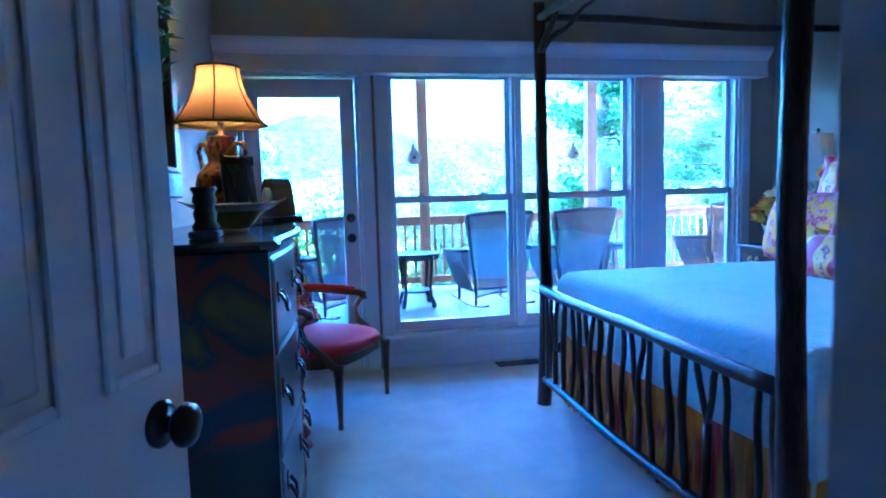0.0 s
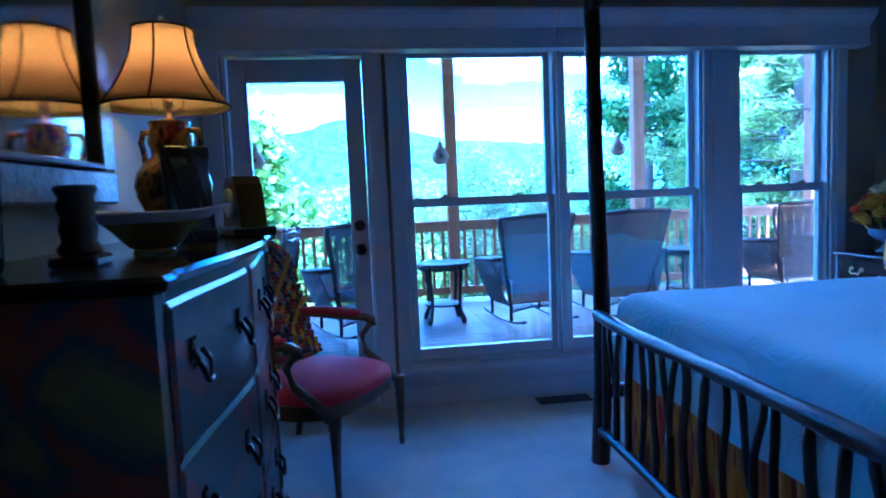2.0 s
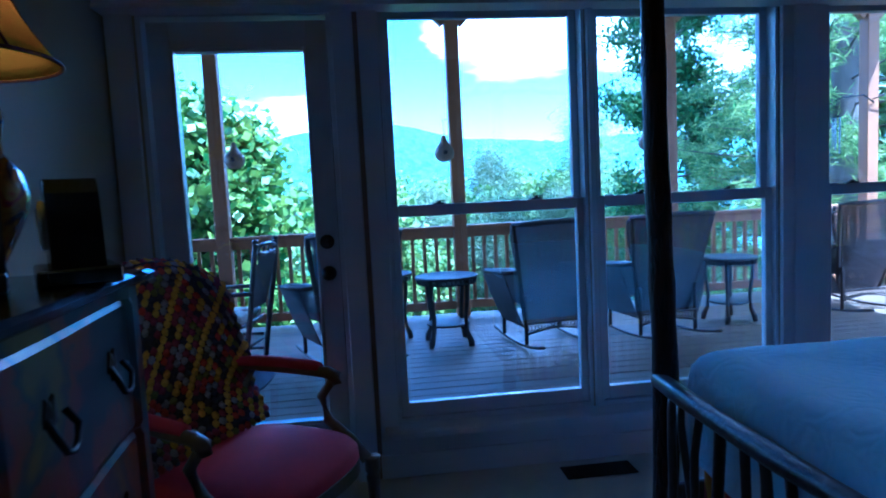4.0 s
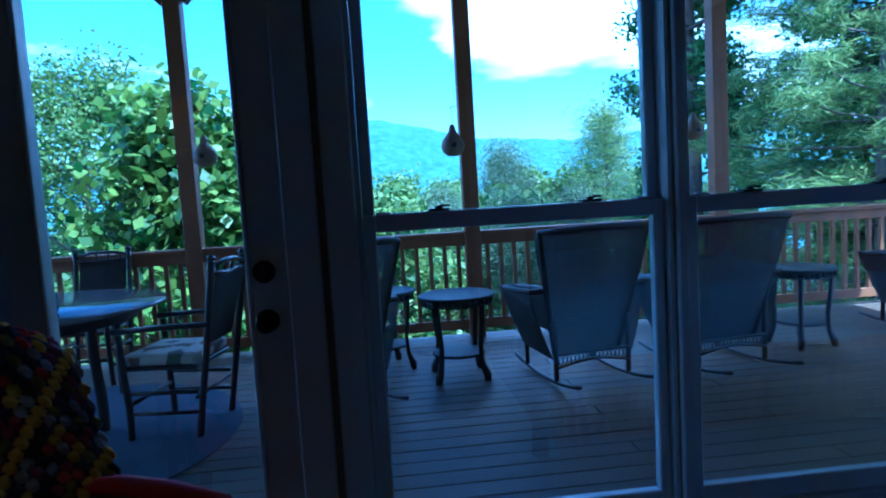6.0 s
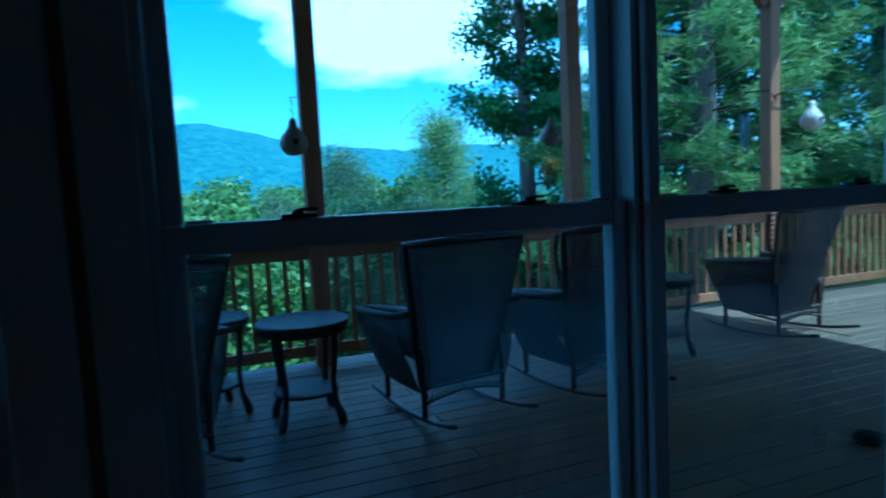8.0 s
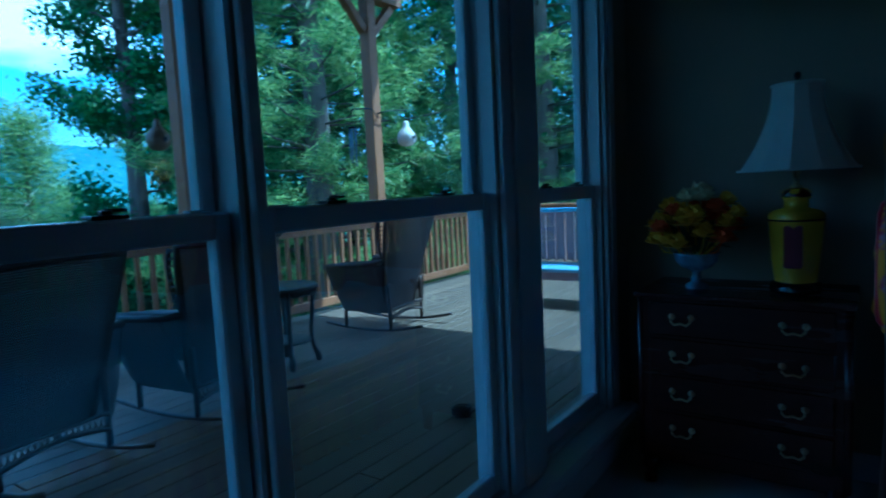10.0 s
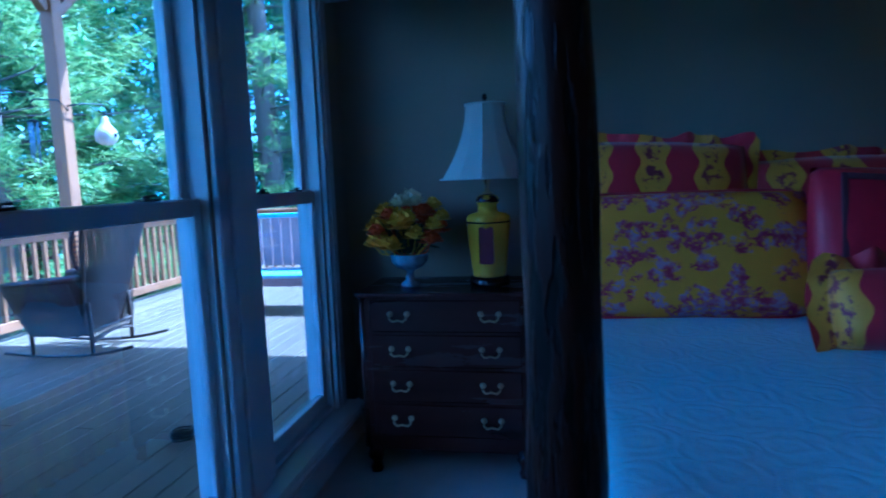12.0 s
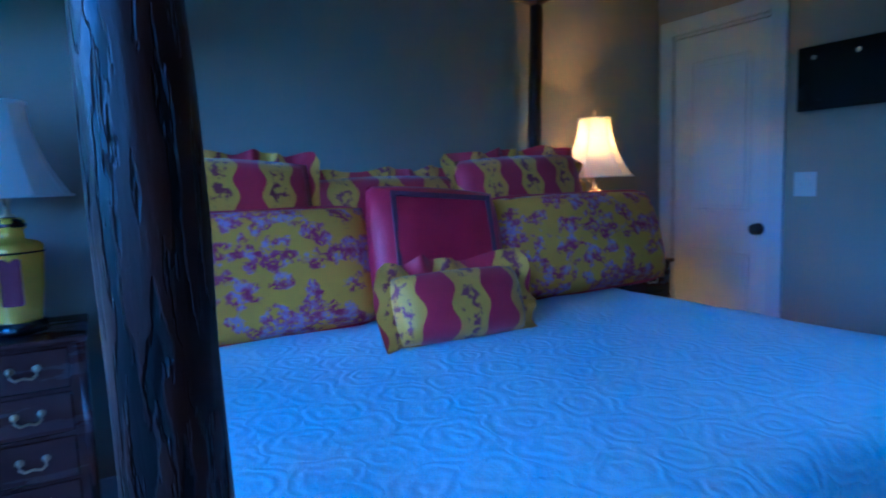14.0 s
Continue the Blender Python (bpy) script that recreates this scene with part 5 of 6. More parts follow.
# ---- things on the chest ----
mir = thing("wall_mirror", (X0 + 0.002, 6.62, 1.245), "large mirror in a silvered, dark-edged carved frame", "mirror")
MW, MH = 0.57, 1.05
b = B()
for y0, y1, z0, z1 in ((-MW, MW, 0, 0.105), (-MW, MW, MH - 0.105, MH), (-MW, -MW + 0.105, 0.1055, MH - 0.1055), (MW - 0.105, MW, 0.1055, MH - 0.1055)):
    box(b, 0, 0.03, y0, y1, z0, z1, 0.008)
part("outer_frame", b, SILVERW, mir, "silvered carved frame")
b = B()
for y0, y1, z0, z1 in ((-MW + 0.106, MW - 0.106, 0.106, 0.128), (-MW + 0.106, MW - 0.106, MH - 0.128, MH - 0.106), (-MW + 0.106, -MW + 0.128, 0.1285, MH - 0.1285), (MW - 0.128, MW - 0.106, 0.1285, MH - 0.1285)):
    box(b, 0, 0.038, y0, y1, z0, z1, 0.006)
part("inner_bead", b, DARKWOOD, mir, "dark reddish inner bead")
part("mirror_glass", box(B(), 0.006, 0.012, -MW + 0.127, MW - 0.127, 0.127, MH - 0.127), MIRROR, mir, "silvered mirror glass")

vz = thing("glass_vase", (1.095, 6.13, CT + 0.001), "tall square clear glass vase holding dark flowering branches", "vase")
b = B()
lathe(b, [(0.074, 0.0), (0.080, 0.01), (0.100, 0.45), (0.100, 0.46), (0.093, 0.46), (0.074, 0.03), (0.0, 0.028)], 4, turn=math.pi / 4 + 0.2)
part("glass", b, VASEGLASS, vz, "thick clear square glass")
r = random.Random(23)
tips = []
for i in range(9):
    a = r.uniform(0, 6.28)
    end = Vector((0.06 * math.cos(a) + 0.03, 0.14 * math.sin(a) + 0.02, r.uniform(0.62, 0.95)))
    pts = bend((r.uniform(-0.05, 0.05), r.uniform(-0.05, 0.05), 0.025), end, 9, 0.03, 200 + i)
    part("branch", tube(B(), pts, [0.0065 - 0.0005 * k for k in range(10)], 6), BRANCH, vz, "dark bare branch", True)
    tips.append(pts)
b, bw = B(), B()
for pts in tips:
    for p in pts[5:]:
        for k in range(7):
            d = Vector((r.uniform(-1, 1), r.uniform(-1, 1), r.uniform(-0.4, 1))).normalized()
            s = d.cross(Vector((0.3, 0.2, 1))).normalized() * r.uniform(0.008, 0.018)
            L = r.uniform(0.03, 0.07)
            b.faces.new([b.verts.new(v) for v in (p, p + d * L * 0.5 + s, p + d * L, p + d * L * 0.5 - s)])
    for k in range(2):
        bloom(bw, pts[-1 - k] + Vector((r.uniform(-0.02, 0.02), r.uniform(-0.02, 0.02), 0)), 0.024, int(pts[-1].x * 1000) + k)
part("leaves", b, LEAF_A, vz, "small green leaves")
part("blossoms", bw, WHITE_PETAL, vz, "white blossoms")

cs = thing("carved_candle_stand", (1.24, 6.27, CT + 0.001), "small dark carved wooden pillar stand", "candle holder")
b = B()
box(b, -0.045, 0.045, -0.045, 0.045, 0, 0.022, 0.006)
part("plinth", b, DARKWOOD, cs)
b = B()
lathe(b, [(0.036, 0.0225), (0.040, 0.035), (0.030, 0.05), (0.034, 0.075), (0.028, 0.095), (0.035, 0.115), (0.030, 0.135), (0.038, 0.150), (0.034, 0.158)], 14, 0, 0, 1, 5, 0.08)
part("pillar", b, DARKWOOD, cs, "", True)

bw_ = thing("serving_bowl", (1.288, 6.56, CT + 0.001), "flared boat bowl, olive outside with a pale wide rim", "bowl", "", 4)
def boat(u, v, grow=1.0):
    """Round foot, flaring to a wide oblong rim with raised tips."""
    a = 2 * math.pi * u
    lx, ly = 0.05 + 0.062 * v + 0.070 * v ** 4, 0.05 + 0.058 * v + 0.016 * v ** 4
    z = 0.012 + 0.088 * v ** 1.4 + 0.016 * v ** 3 * math.cos(a) ** 4
    return (lx * grow * math.cos(a), ly * grow * math.sin(a), z)
b = B()
sheet(b, 40, 10, lambda u, v: boat(u, v * 0.80), True)
o = part("shell", b, BOWL, bw_, "olive glazed shell", True)
mod = o.modifiers.new("wall", "SOLIDIFY")
mod.thickness = 0.004
b = B()
sheet(b, 40, 8, lambda u, v: boat(u, 0.803 + 0.197 * v), True)
o = part("rim", b, LEDGER, bw_, "pale flared rim", True)
mod = o.modifiers.new("wall", "SOLIDIFY")
mod.thickness = 0.004
part("foot_ring", lathe(B(), [(0.050, 0.0), (0.044, 0.014), (0.0, 0.014)], 28, 0, 0, 0.95), BOWL, bw_, "", True)

fr = thing("photo_frame", (1.32, 7.06, CT + 0.001), "small dark carved photo frame leaning on the lamp", "picture frame")
fr.matrix_basis = pose(1.27, 7.00, CT + 0.001, -12, 0, 24) @ Matrix.Diagonal((0.86, 1.2, 1.42, 1))
b = B()
for x0, x1, z0, z1 in ((-0.085, 0.085, 0, 0.022), (-0.085, 0.085, 0.19, 0.215), (-0.085, -0.063, 0.0225, 0.1895), (0.063, 0.085, 0.0225, 0.1895)):
    box(b, x0, x1, -0.008, 0.008, z0, z1, 0.003)
lathe(b, [(0.018, 0.0), (0.012, 0.012), (0.0, 0.014)], 10)
bmesh.ops.transform(b, matrix=pose(-0.08, -0.008, 0.21, 90, 0, 0), verts=b.verts[-30:])
part("frame_border", b, DARKWOOD, fr, "carved dark border")
part("print", box(B(), -0.064, 0.064, 0.0, 0.004, 0.021, 0.191), PHOTO, fr, "dim landscape print behind glass")
b = B()
box(b, -0.03, 0.03, 0.0, 0.004, 0, 0.17, 0, pose(0, 0.012, 0.003, 16, 0, 0))
part("easel_back", b, DARKWOOD, fr)

ck = thing("mantel_clock", (1.40, 7.15, CT + 0.001), "small black house-shaped desk clock", "clock", "", -62)
ck.scale = (1.28, 1.28, 1.2)
b = B()
box(b, -0.085, 0.085, -0.055, 0.055, 0, 0.028, 0.004)
part("plinth", b, BLACKTOP, ck)
b = B()
pr_ = [(-0.075, 0.0285), (0.075, 0.0285), (0.05, 0.145), (0.028, 0.168), (-0.028, 0.168), (-0.05, 0.145)]
fa = [b.verts.new((x, -0.035, z)) for x, z in pr_]
fb = [b.verts.new((x * 0.96, 0.035, z)) for x, z in pr_]
for i in range(6):
    b.faces.new((fa[i], fa[(i + 1) % 6], fb[(i + 1) % 6], fb[i]))
b.faces.new(fa)
b.faces.new(list(reversed(fb)))
part("case", b, BLACKTOP, ck, "black lacquer case")
b = B()
lathe(b, [(0.040, 0), (0.040, 0.006), (0.034, 0.008), (0.0, 0.0065)], 28)
bmesh.ops.transform(b, matrix=pose(0, -0.0355, 0.095, 90, 0, 0), verts=b.verts)
part("dial", b, mat("clock_dial", (0.45, 0.45, 0.43), 0.3), ck, "pale round dial", True)
b = B()
box(b, -0.0012, 0.0012, -0.0455, -0.0445, 0.095, 0.122)
box(b, 0, 0.02, -0.0455, -0.0445, 0.094, 0.0964)
part("clock_hands_pair", b, IRON, ck)

# ---- south wall and floor ----
pc = thing("wall_panel", (3.88, Y0 + 0.002, 1.525), "black framed panel hung on the wall", "picture")
b = B()
box(b, -0.33, 0.33, 0, 0.03, 0, 0.305, 0.004)
part("panel_frame", b, SCREEN, pc, "black frame")
for x in (-0.19, 0.05, 0.25):
    part("hanger", lathe(B(), [(0.012, 0), (0.010, 0.004), (0, 0.006)], 12), BRASS, pc).matrix_basis = pose(x, 0.0305, 0.25, -90, 0, 0)
sw = thing("light_switch", (4.17, Y0 + 0.001, 1.11), "white double light switch plate", "switch")
part("plate", box(B(), -0.055, 0.055, 0, 0.006, 0, 0.12, 0.002), SWITCH, sw)
for x in (-0.024, 0.024):
    part("toggle", box(B(), x - 0.006, x + 0.006, 0.006, 0.014, 0.05, 0.07, 0.001), SWITCH, sw)
vt = thing("floor_register", (2.93, 8.40, 0.001), "dark metal floor vent register in the carpet", "vent")
part("register_frame", box(B(), -0.16, 0.16, -0.06, 0.06, 0, 0.006, 0.002), VENT, vt)
for k in range(14):
    part("louver", box(B(), -0.14 + 0.02 * k, -0.13 + 0.02 * k, -0.045, 0.045, 0.006, 0.009), VENT, vt)

# ---- wicker rockers on the deck ----
def weave(b, fn, nu, nv, r, segs=4, zig=0.5):
    """Woven cane: stakes one way and strands the other, over the patch fn(u, v)."""
    for i in range(nu + 1):
        tube(b, [fn(i / nu, j / 10) for j in range(11)], r * 0.45, segs)
    for j in range(nv + 1):
        pts = []
        for i in range(2 * nu + 1):
            p = Vector(fn(i / (2 * nu), j / nv))
            q = Vector(fn(min(1, i / (2 * nu) + 0.01), j / nv)) - p
            n_ = q.cross(Vector((0, 0, 1)))
            if n_.length < 1e-6:
                n_ = Vector((0, 1, 0))
            pts.append(p + n_.normalized() * (zig * r * (1 if (i + j) % 2 else -1)))
        tube(b, pts, r * 0.8, segs)


def rocker(loc, rz, material, label):
    t = thing("wicker_rocker", loc, label, "rocking chair", "wicker rockers", rz)
    # faces +y; the back at -y widens upwards into wings that curl forward
    def back(u, v):
        e = abs(2 * u - 1)
        w = 0.235 + 0.155 * v ** 0.9
        y = -0.20 - 0.30 * v + 0.03 * e ** 2 + 0.13 * e ** 5 * v
        return ((u - 0.5) * 2 * w, y, 0.20 + 0.85 * v + 0.02 * (1 - e ** 2) * v)
    b = B()
    weave(b, back, 20, 72, 0.0062)
    part("back_weave", b, material, t, "woven cane back", True)
    b = B()
    tube(b, [back(0, k / 8) for k in range(9)] + [back(k / 12, 1.0) for k in range(1, 13)] + [back(1, 1 - k / 8) for k in range(1, 9)], 0.021, 8, 0.08)
    part("back_frame", b, material, t, "rolled braid edge", True)
    for s in (-1, 1):
        # open vertical band and scroll along each wing
        b = B()
        for k in range(9):
            p = Vector(back(0.5 + 0.5 * s, 0.60 + 0.047 * k))
            tube(b, [p, p + Vector((0.004 * s, 0.055, -0.012)), p + Vector((-0.02 * s, 0.095, -0.02))], 0.006, 5)
        edge = [Vector(back(0.5 + 0.5 * s, 0.50 + 0.5 * k / 8)) + Vector((-0.02 * s, 0.10 * math.sin(k / 8 * 2.2), -0.02)) for k in range(9)]
        tube(b, edge, 0.015, 7, 0.08)
        part("wing", b, material, t, "curled open-work wing", True)
    b = B()
    weave(b, lambda u, v: ((u - 0.5) * 0.54, -0.24 + 0.50 * v, 0.40 - 0.02 * math.sin(v * math.pi)), 12, 14, 0.007)
    part("seat", b, material, t, "woven cane seat", True)
    for s in (-1, 1):
        # the arm is a deep open basket, its rim a heavy braid
        rim = [(s * 0.30, -0.24, 0.655), (s * 0.42, -0.22, 0.650), (s * 0.435, 0.0, 0.640), (s * 0.43, 0.24, 0.625), (s * 0.40, 0.32, 0.615), (s * 0.33, 0.33, 0.612), (s * 0.30, 0.22, 0.620), (s * 0.295, 0.0, 0.640), (s * 0.30, -0.24, 0.655), (s * 0.36, -0.235, 0.652)]
        b = B()
        tube(b, rim, 0.021, 8, 0.12)
        part("arm", b, material, t, "braided rim of the basket arm", True)
        b = B()
        weave(b, lambda u, v, s=s: (s * (0.285 + 0.145 * v ** 0.8), -0.26 + 0.05 * v + (0.50 + 0.06 * v) * u, 0.19 + 0.44 * v), 14, 42, 0.0058)
        part("side_weave", b, material, t, "woven outer side", True)
        b = B()
        weave(b, lambda u, v, s=s: (s * (0.285 + 0.13 * u * v), 0.25 + 0.07 * v - 0.02 * u, 0.19 + 0.42 * v), 4, 40, 0.0058)
        weave(b, lambda u, v, s=s: (s * 0.288, -0.24 + 0.52 * u, 0.38 + 0.24 * v), 13, 24, 0.0058)
        part("arm_weave", b, material, t, "woven front and inner side", True)
        b = B()
        tube(b, [(s * 0.27, 1.06 * (k / 14) - 0.58, 0.020 + 0.20 * (k / 14 - 0.56) ** 2 + 0.09 * max(0, 0.3 - k / 14) ** 2) for k in range(15)], 0.017, 8, 0, 0.8)
        part("runner", b, BRANCH, t, "curved rocker runner", True)
        for y in (0.25, -0.25):
            b = B()
            tube(b, [(s * 0.27, y, 0.035), (s * 0.27, y, 0.40), (s * 0.275, y, 0.57 if y > 0 else 0.45)], 0.017, 8, 0.05)
            part("leg", b, material, t, "cane-wrapped leg", True)
    def apron(u, v):
        return ((u - 0.5) * 0.54, -0.262, 0.22 - 0.09 * v * (0.55 + 0.45 * abs(2 * u - 1) ** 1.5))
    b = B()
    for i in range(19):
        u = i / 18
        tube(b, [apron(u, 0), apron(min(1, u + 0.055), 1)], 0.004, 4)
        tube(b, [apron(u, 0), apron(max(0, u - 0.055), 1)], 0.004, 4)
    tube(b, [apron(k / 16, 1) for k in range(17)], 0.011, 6)
    tube(b, [apron(k / 16, 0) for k in range(17)], 0.011, 6)
    part("apron_weave", b, material, t, "open lattice apron under the seat", True)
    return t


r1 = rocker((3.45, 11.06, DECK), 9, WICKER, "dark brown wicker rocking chair on the deck")
copy_thing(r1, pose(4.46, 11.08, DECK, 0, 0, 8))
copy_thing(r1, pose(1.73, 10.98, DECK, 0, 0, 24))
rocker((6.66, 11.45, DECK), 6, WICKER_TAN, "tan brown wicker rocking chair on the deck")


def wicker_table(loc, rz=0.0):
    t = thing("wicker_table", loc, "round dark wicker side table with a lower shelf", "side table", "wicker tables", rz)
    b = B()
    lathe(b, [(0.215, 0.585), (0.235, 0.592), (0.238, 0.604), (0.228, 0.612), (0.215, 0.606), (0.0, 0.606)], 30)
    part("top", b, WICKER, t, "round woven top with a raised rim", True)
    b = B()
    for k in range(40):
        a = 2 * math.pi * k / 40
        tube(b, [(0.228 * math.cos(a), 0.228 * math.sin(a), 0.59), (0.215 * math.cos(a + 0.08), 0.215 * math.sin(a + 0.08), 0.545)], 0.0045, 4)
    lathe(b, [(0.210, 0.540), (0.219, 0.540), (0.219, 0.550), (0.210, 0.550)], 30)
    part("woven_apron", b, WICKER, t, "", True)
    b = B()
    lathe(b, [(0.0, 0.170), (0.150, 0.170), (0.165, 0.176), (0.165, 0.190), (0.150, 0.192), (0.0, 0.186)], 26)
    part("shelf", b, WICKER, t, "woven lower shelf", True)
    for k in range(4):
        a = math.pi / 4 + k * math.pi / 2
        c, s = math.cos(a), math.sin(a)
        b = B()
        tube(b, [(0.19 * c, 0.19 * s, 0.58), (0.185 * c, 0.185 * s, 0.42), (0.165 * c, 0.165 * s, 0.25), (0.175 * c, 0.175 * s, 0.12), (0.205 * c, 0.205 * s, 0.045), (0.21 * c, 0.21 * s, 0.0)], [0.017, 0.016, 0.015, 0.017, 0.026, 0.020], 9, 0.06)
        part("leg", b, WICKER, t, "wrapped cabriole leg", True)
    return t


wt = wicker_table((2.63, 11.22, DECK))
for m in (pose(2.10, 11.62, DECK, 0, 0, 20), pose(5.33, 11.28, DECK, 0, 0, 10)):
    copy_thing(wt, m).scale = (1.08, 1.08, 1.0)
wt.scale = (1.18, 1.18, 1.0)

# ---- dining table, chairs, rug ----
rug = thing("outdoor_rug", (0.02, 10.55, DECK + 0.001), "round blue-grey scroll-pattern outdoor rug", "rug")
part("pile", lathe(B(), [(1.10, 0.0), (1.10, 0.006), (0.0, 0.007)], 64), RUG, rug)
part("border", lathe(B(), [(1.105, 0.0), (1.17, 0.0), (1.17, 0.008), (1.105, 0.008)], 64), mat("rug_border", (0.06, 0.07, 0.11), 0.95), rug, "dark woven border")
dt = thing("patio_table", (-0.16, 11.02, DECK + 0.008), "round patio table with a smooth dark top", "table")
b = B()
lathe(b, [(0.74, 0.712), (0.80, 0.715), (0.812, 0.728), (0.80, 0.742), (0.0, 0.742)], 56)
part("top", b, TABLETOP, dt, "smooth reflecting top", True)
part("top_seam", box(B(), -0.79, 0.79, -0.0015, 0.0015, 0.7425, 0.744), IRON, dt)
part("apron", lathe(B(), [(0.60, 0.63), (0.62, 0.63), (0.62, 0.71), (0.60, 0.71)], 40), DARKWOOD, dt, "", True)
for k in range(4):
    a = math.pi / 4 + k * math.pi / 2 + 0.25
    b = B()
    tube(b, bend((0.60 * math.cos(a), 0.60 * math.sin(a), 0), (0.58 * math.cos(a), 0.58 * math.sin(a), 0.71), 8, 0.01, 300 + k), 0.032, 10, 0.05)
    part("leg", b, BRANCH, dt, "peeled log leg", True)


def log_chair(loc, rz, label):
    t = thing("log_chair", loc, label, "chair", "log chairs", rz)
    # faces +y
    for x, y, h, lean in ((-0.25, 0.24, 0.62, 0), (0.25, 0.24, 0.62, 0), (-0.22, -0.22, 1.02, 1), (0.22, -0.22, 1.02, 1)):
        b = B()
        pts = bend((x, y - (0.02 if not lean else -0.04), 0), (x, y - 0.12 * lean, h), 10, 0.008, int(100 + x * 100 + y * 10))
        tube(b, pts, 0.021, 9, 0.06)
        if lean:
            lathe(b, [(0.0, 0.0), (0.024, 0.006), (0.026, 0.018), (0.018, 0.032), (0.0, 0.037)], 9, 0, 0)
            bmesh.ops.translate(b, vec=pts[-1], verts=b.verts[-45:])
        part("leg" if not lean else "back_post", b, BRANCH, t, "peeled branch", True)
    b = B()
    box(b, -0.225, 0.225, -0.20, 0.24, 0.40, 0.425, 0.006)
    part("seat", b, DARKWOOD, t)
    b = B()
    box(b, -0.225, 0.225, -0.19, 0.245, 0.426, 0.495, 0.025, None, 3)
    part("seat_cushion", b, CUSHION, t, "cream leaf-print cushion", True)
    b = B()
    def panel(u, v):
        return ((u - 0.5) * 0.38, -0.235 - 0.115 * v, 0.53 + 0.40 * v)
    weave(b, panel, 16, 26, 0.006)
    sheet(b, 6, 6, lambda u, v: panel(u, v))
    part("back_weave", b, WICKER, t, "woven hickory back", True)
    b = B()
    tube(b, bend((-0.22, -0.335, 0.95), (0.22, -0.335, 0.95), 8, 0.02, 9), 0.015, 8, 0.06)
    for k in range(4):
        x = -0.15 + 0.1 * k
        tube(b, [(x, -0.335, 0.945), (x, -0.345, 1.0)], 0.009, 6)
    tube(b, [(-0.22, -0.34, 0.985), (-0.08, -0.345, 1.01), (0.08, -0.345, 1.01), (0.22, -0.34, 0.985)], 0.014, 8, 0.05)
    part("crest_rail", b, BRANCH, t, "branch crest with short spindles", True)
    for s in (-1, 1):
        b = B()
        tube(b, [(s * 0.23, -0.30, 0.66), (s * 0.25, 0.0, 0.655), (s * 0.25, 0.28, 0.64)], 0.017, 8, 0.06)
        part("arm", b, BRANCH, t, "", True)
        for z in (0.15, 0.27):
            b = B()
            tube(b, [(s * 0.245, 0.22, z), (s * 0.225, -0.19, z)], 0.013, 7, 0.06)
            part("stretcher", b, BRANCH, t, "", True)
    for y, z in ((0.22, 0.20), (-0.19, 0.24)):
        b = B()
        tube(b, [(-0.24, y, z), (0.24, y, z)], 0.013, 7, 0.06)
        part("stretcher", b, BRANCH, t, "", True)
    return t


lc = log_chair((0.86, 10.70, DECK + 0.008), 80, "rustic log armchair with a cream cushion")
copy_thing(lc, pose(-0.28, 12.02, DECK, 0, 0, 178))
fig = B()
lathe(fig, [(0.0, 0.0), (0.07, 0.0), (0.09, 0.05), (0.085, 0.12), (0.06, 0.17), (0.055, 0.21), (0.06, 0.25), (0.04, 0.29), (0.0, 0.305)], 16, 0, 0, 0.8)
for s in (-1, 1):
    lathe(fig, [(0.0, 0.28), (0.018, 0.285), (0.016, 0.31), (0.0, 0.318)], 8, s * 0.035, 0)
    tube(fig, [(s * 0.055, -0.06, 0.0), (s * 0.06, -0.07, 0.06), (s * 0.07, -0.02, 0.13)], [0.03, 0.028, 0.02], 8)
o = tagged(part("figurine", fig, IRON, None, "", True), "small dark carved figurine on the patio table", "figurine")
o.matrix_basis = pose(0.12, 10.62, DECK + 0.751, 0, 0, 30)

# ---- gourds, feeder, bench ----
def gourd(loc, material, label, size=1.0):
    t = thing("gourd_birdhouse", loc, label, "birdhouse", "hanging gourds")
    t.matrix_basis = t.matrix_basis @ Matrix.Diagonal((size, size, size, 1))
    b = B()
    lathe(b, [(0.0, 0.0), (0.05, 0.006), (0.088, 0.04), (0.10, 0.085), (0.088, 0.135), (0.055, 0.175), (0.034, 0.205), (0.028, 0.235), (0.020, 0.262), (0.0, 0.268)], 22)
    part("shell", b, material, t, "", True)
    # flat black disc stands for the hole's dark inside; the shell is uncut
    b = B()
    lathe(b, [(0.022, 0.0), (0.022, 0.002), (0.0, 0.002)], 14)
    bmesh.ops.transform(b, matrix=pose(0, -0.0985, 0.09, 90, 0, 0), verts=b.verts)
    part("entrance_hole_disc", b, IRON, t, "round black disc for the dark inside of the entrance hole")
    b = B()
    tube(b, [(0, 0, 0.262), (0.012, 0, 0.30), (-0.008, 0, 0.325), (0.01, 0, 0.36), (0.0, 0.06, 0.42), (0.06, 0.10, 0.43)], 0.0035, 6)
    part("hanger", b, IRON, t, "bent wire hanger", True)
    return t


gourd((2.80, 12.28, 1.60), GOURD, "brown dried gourd birdhouse hung from a porch post", 1.05)
gourd((0.68, 12.28, 1.62), GOURD, "brown dried gourd birdhouse hung from a porch post", 1.0)
gourd((5.02, 12.28, 1.63), GOURD, "brown dried gourd birdhouse hung from a porch post", 0.95)
gourd((8.20, 12.28, 1.74), GOURD_W, "pale painted gourd birdhouse hung from a bracket", 1.15)
br = thing("plant_bracket", (7.80, 12.37, 1.95), "black scrolled iron hanging bracket on a post", "bracket")
b = B()
tube(b, [(0, 0, 0.12), (-0.05, -0.04, 0.16), (0.12, -0.07, 0.20), (0.40, -0.09, 0.22), (0.44, -0.09, 0.20)], 0.008, 6)
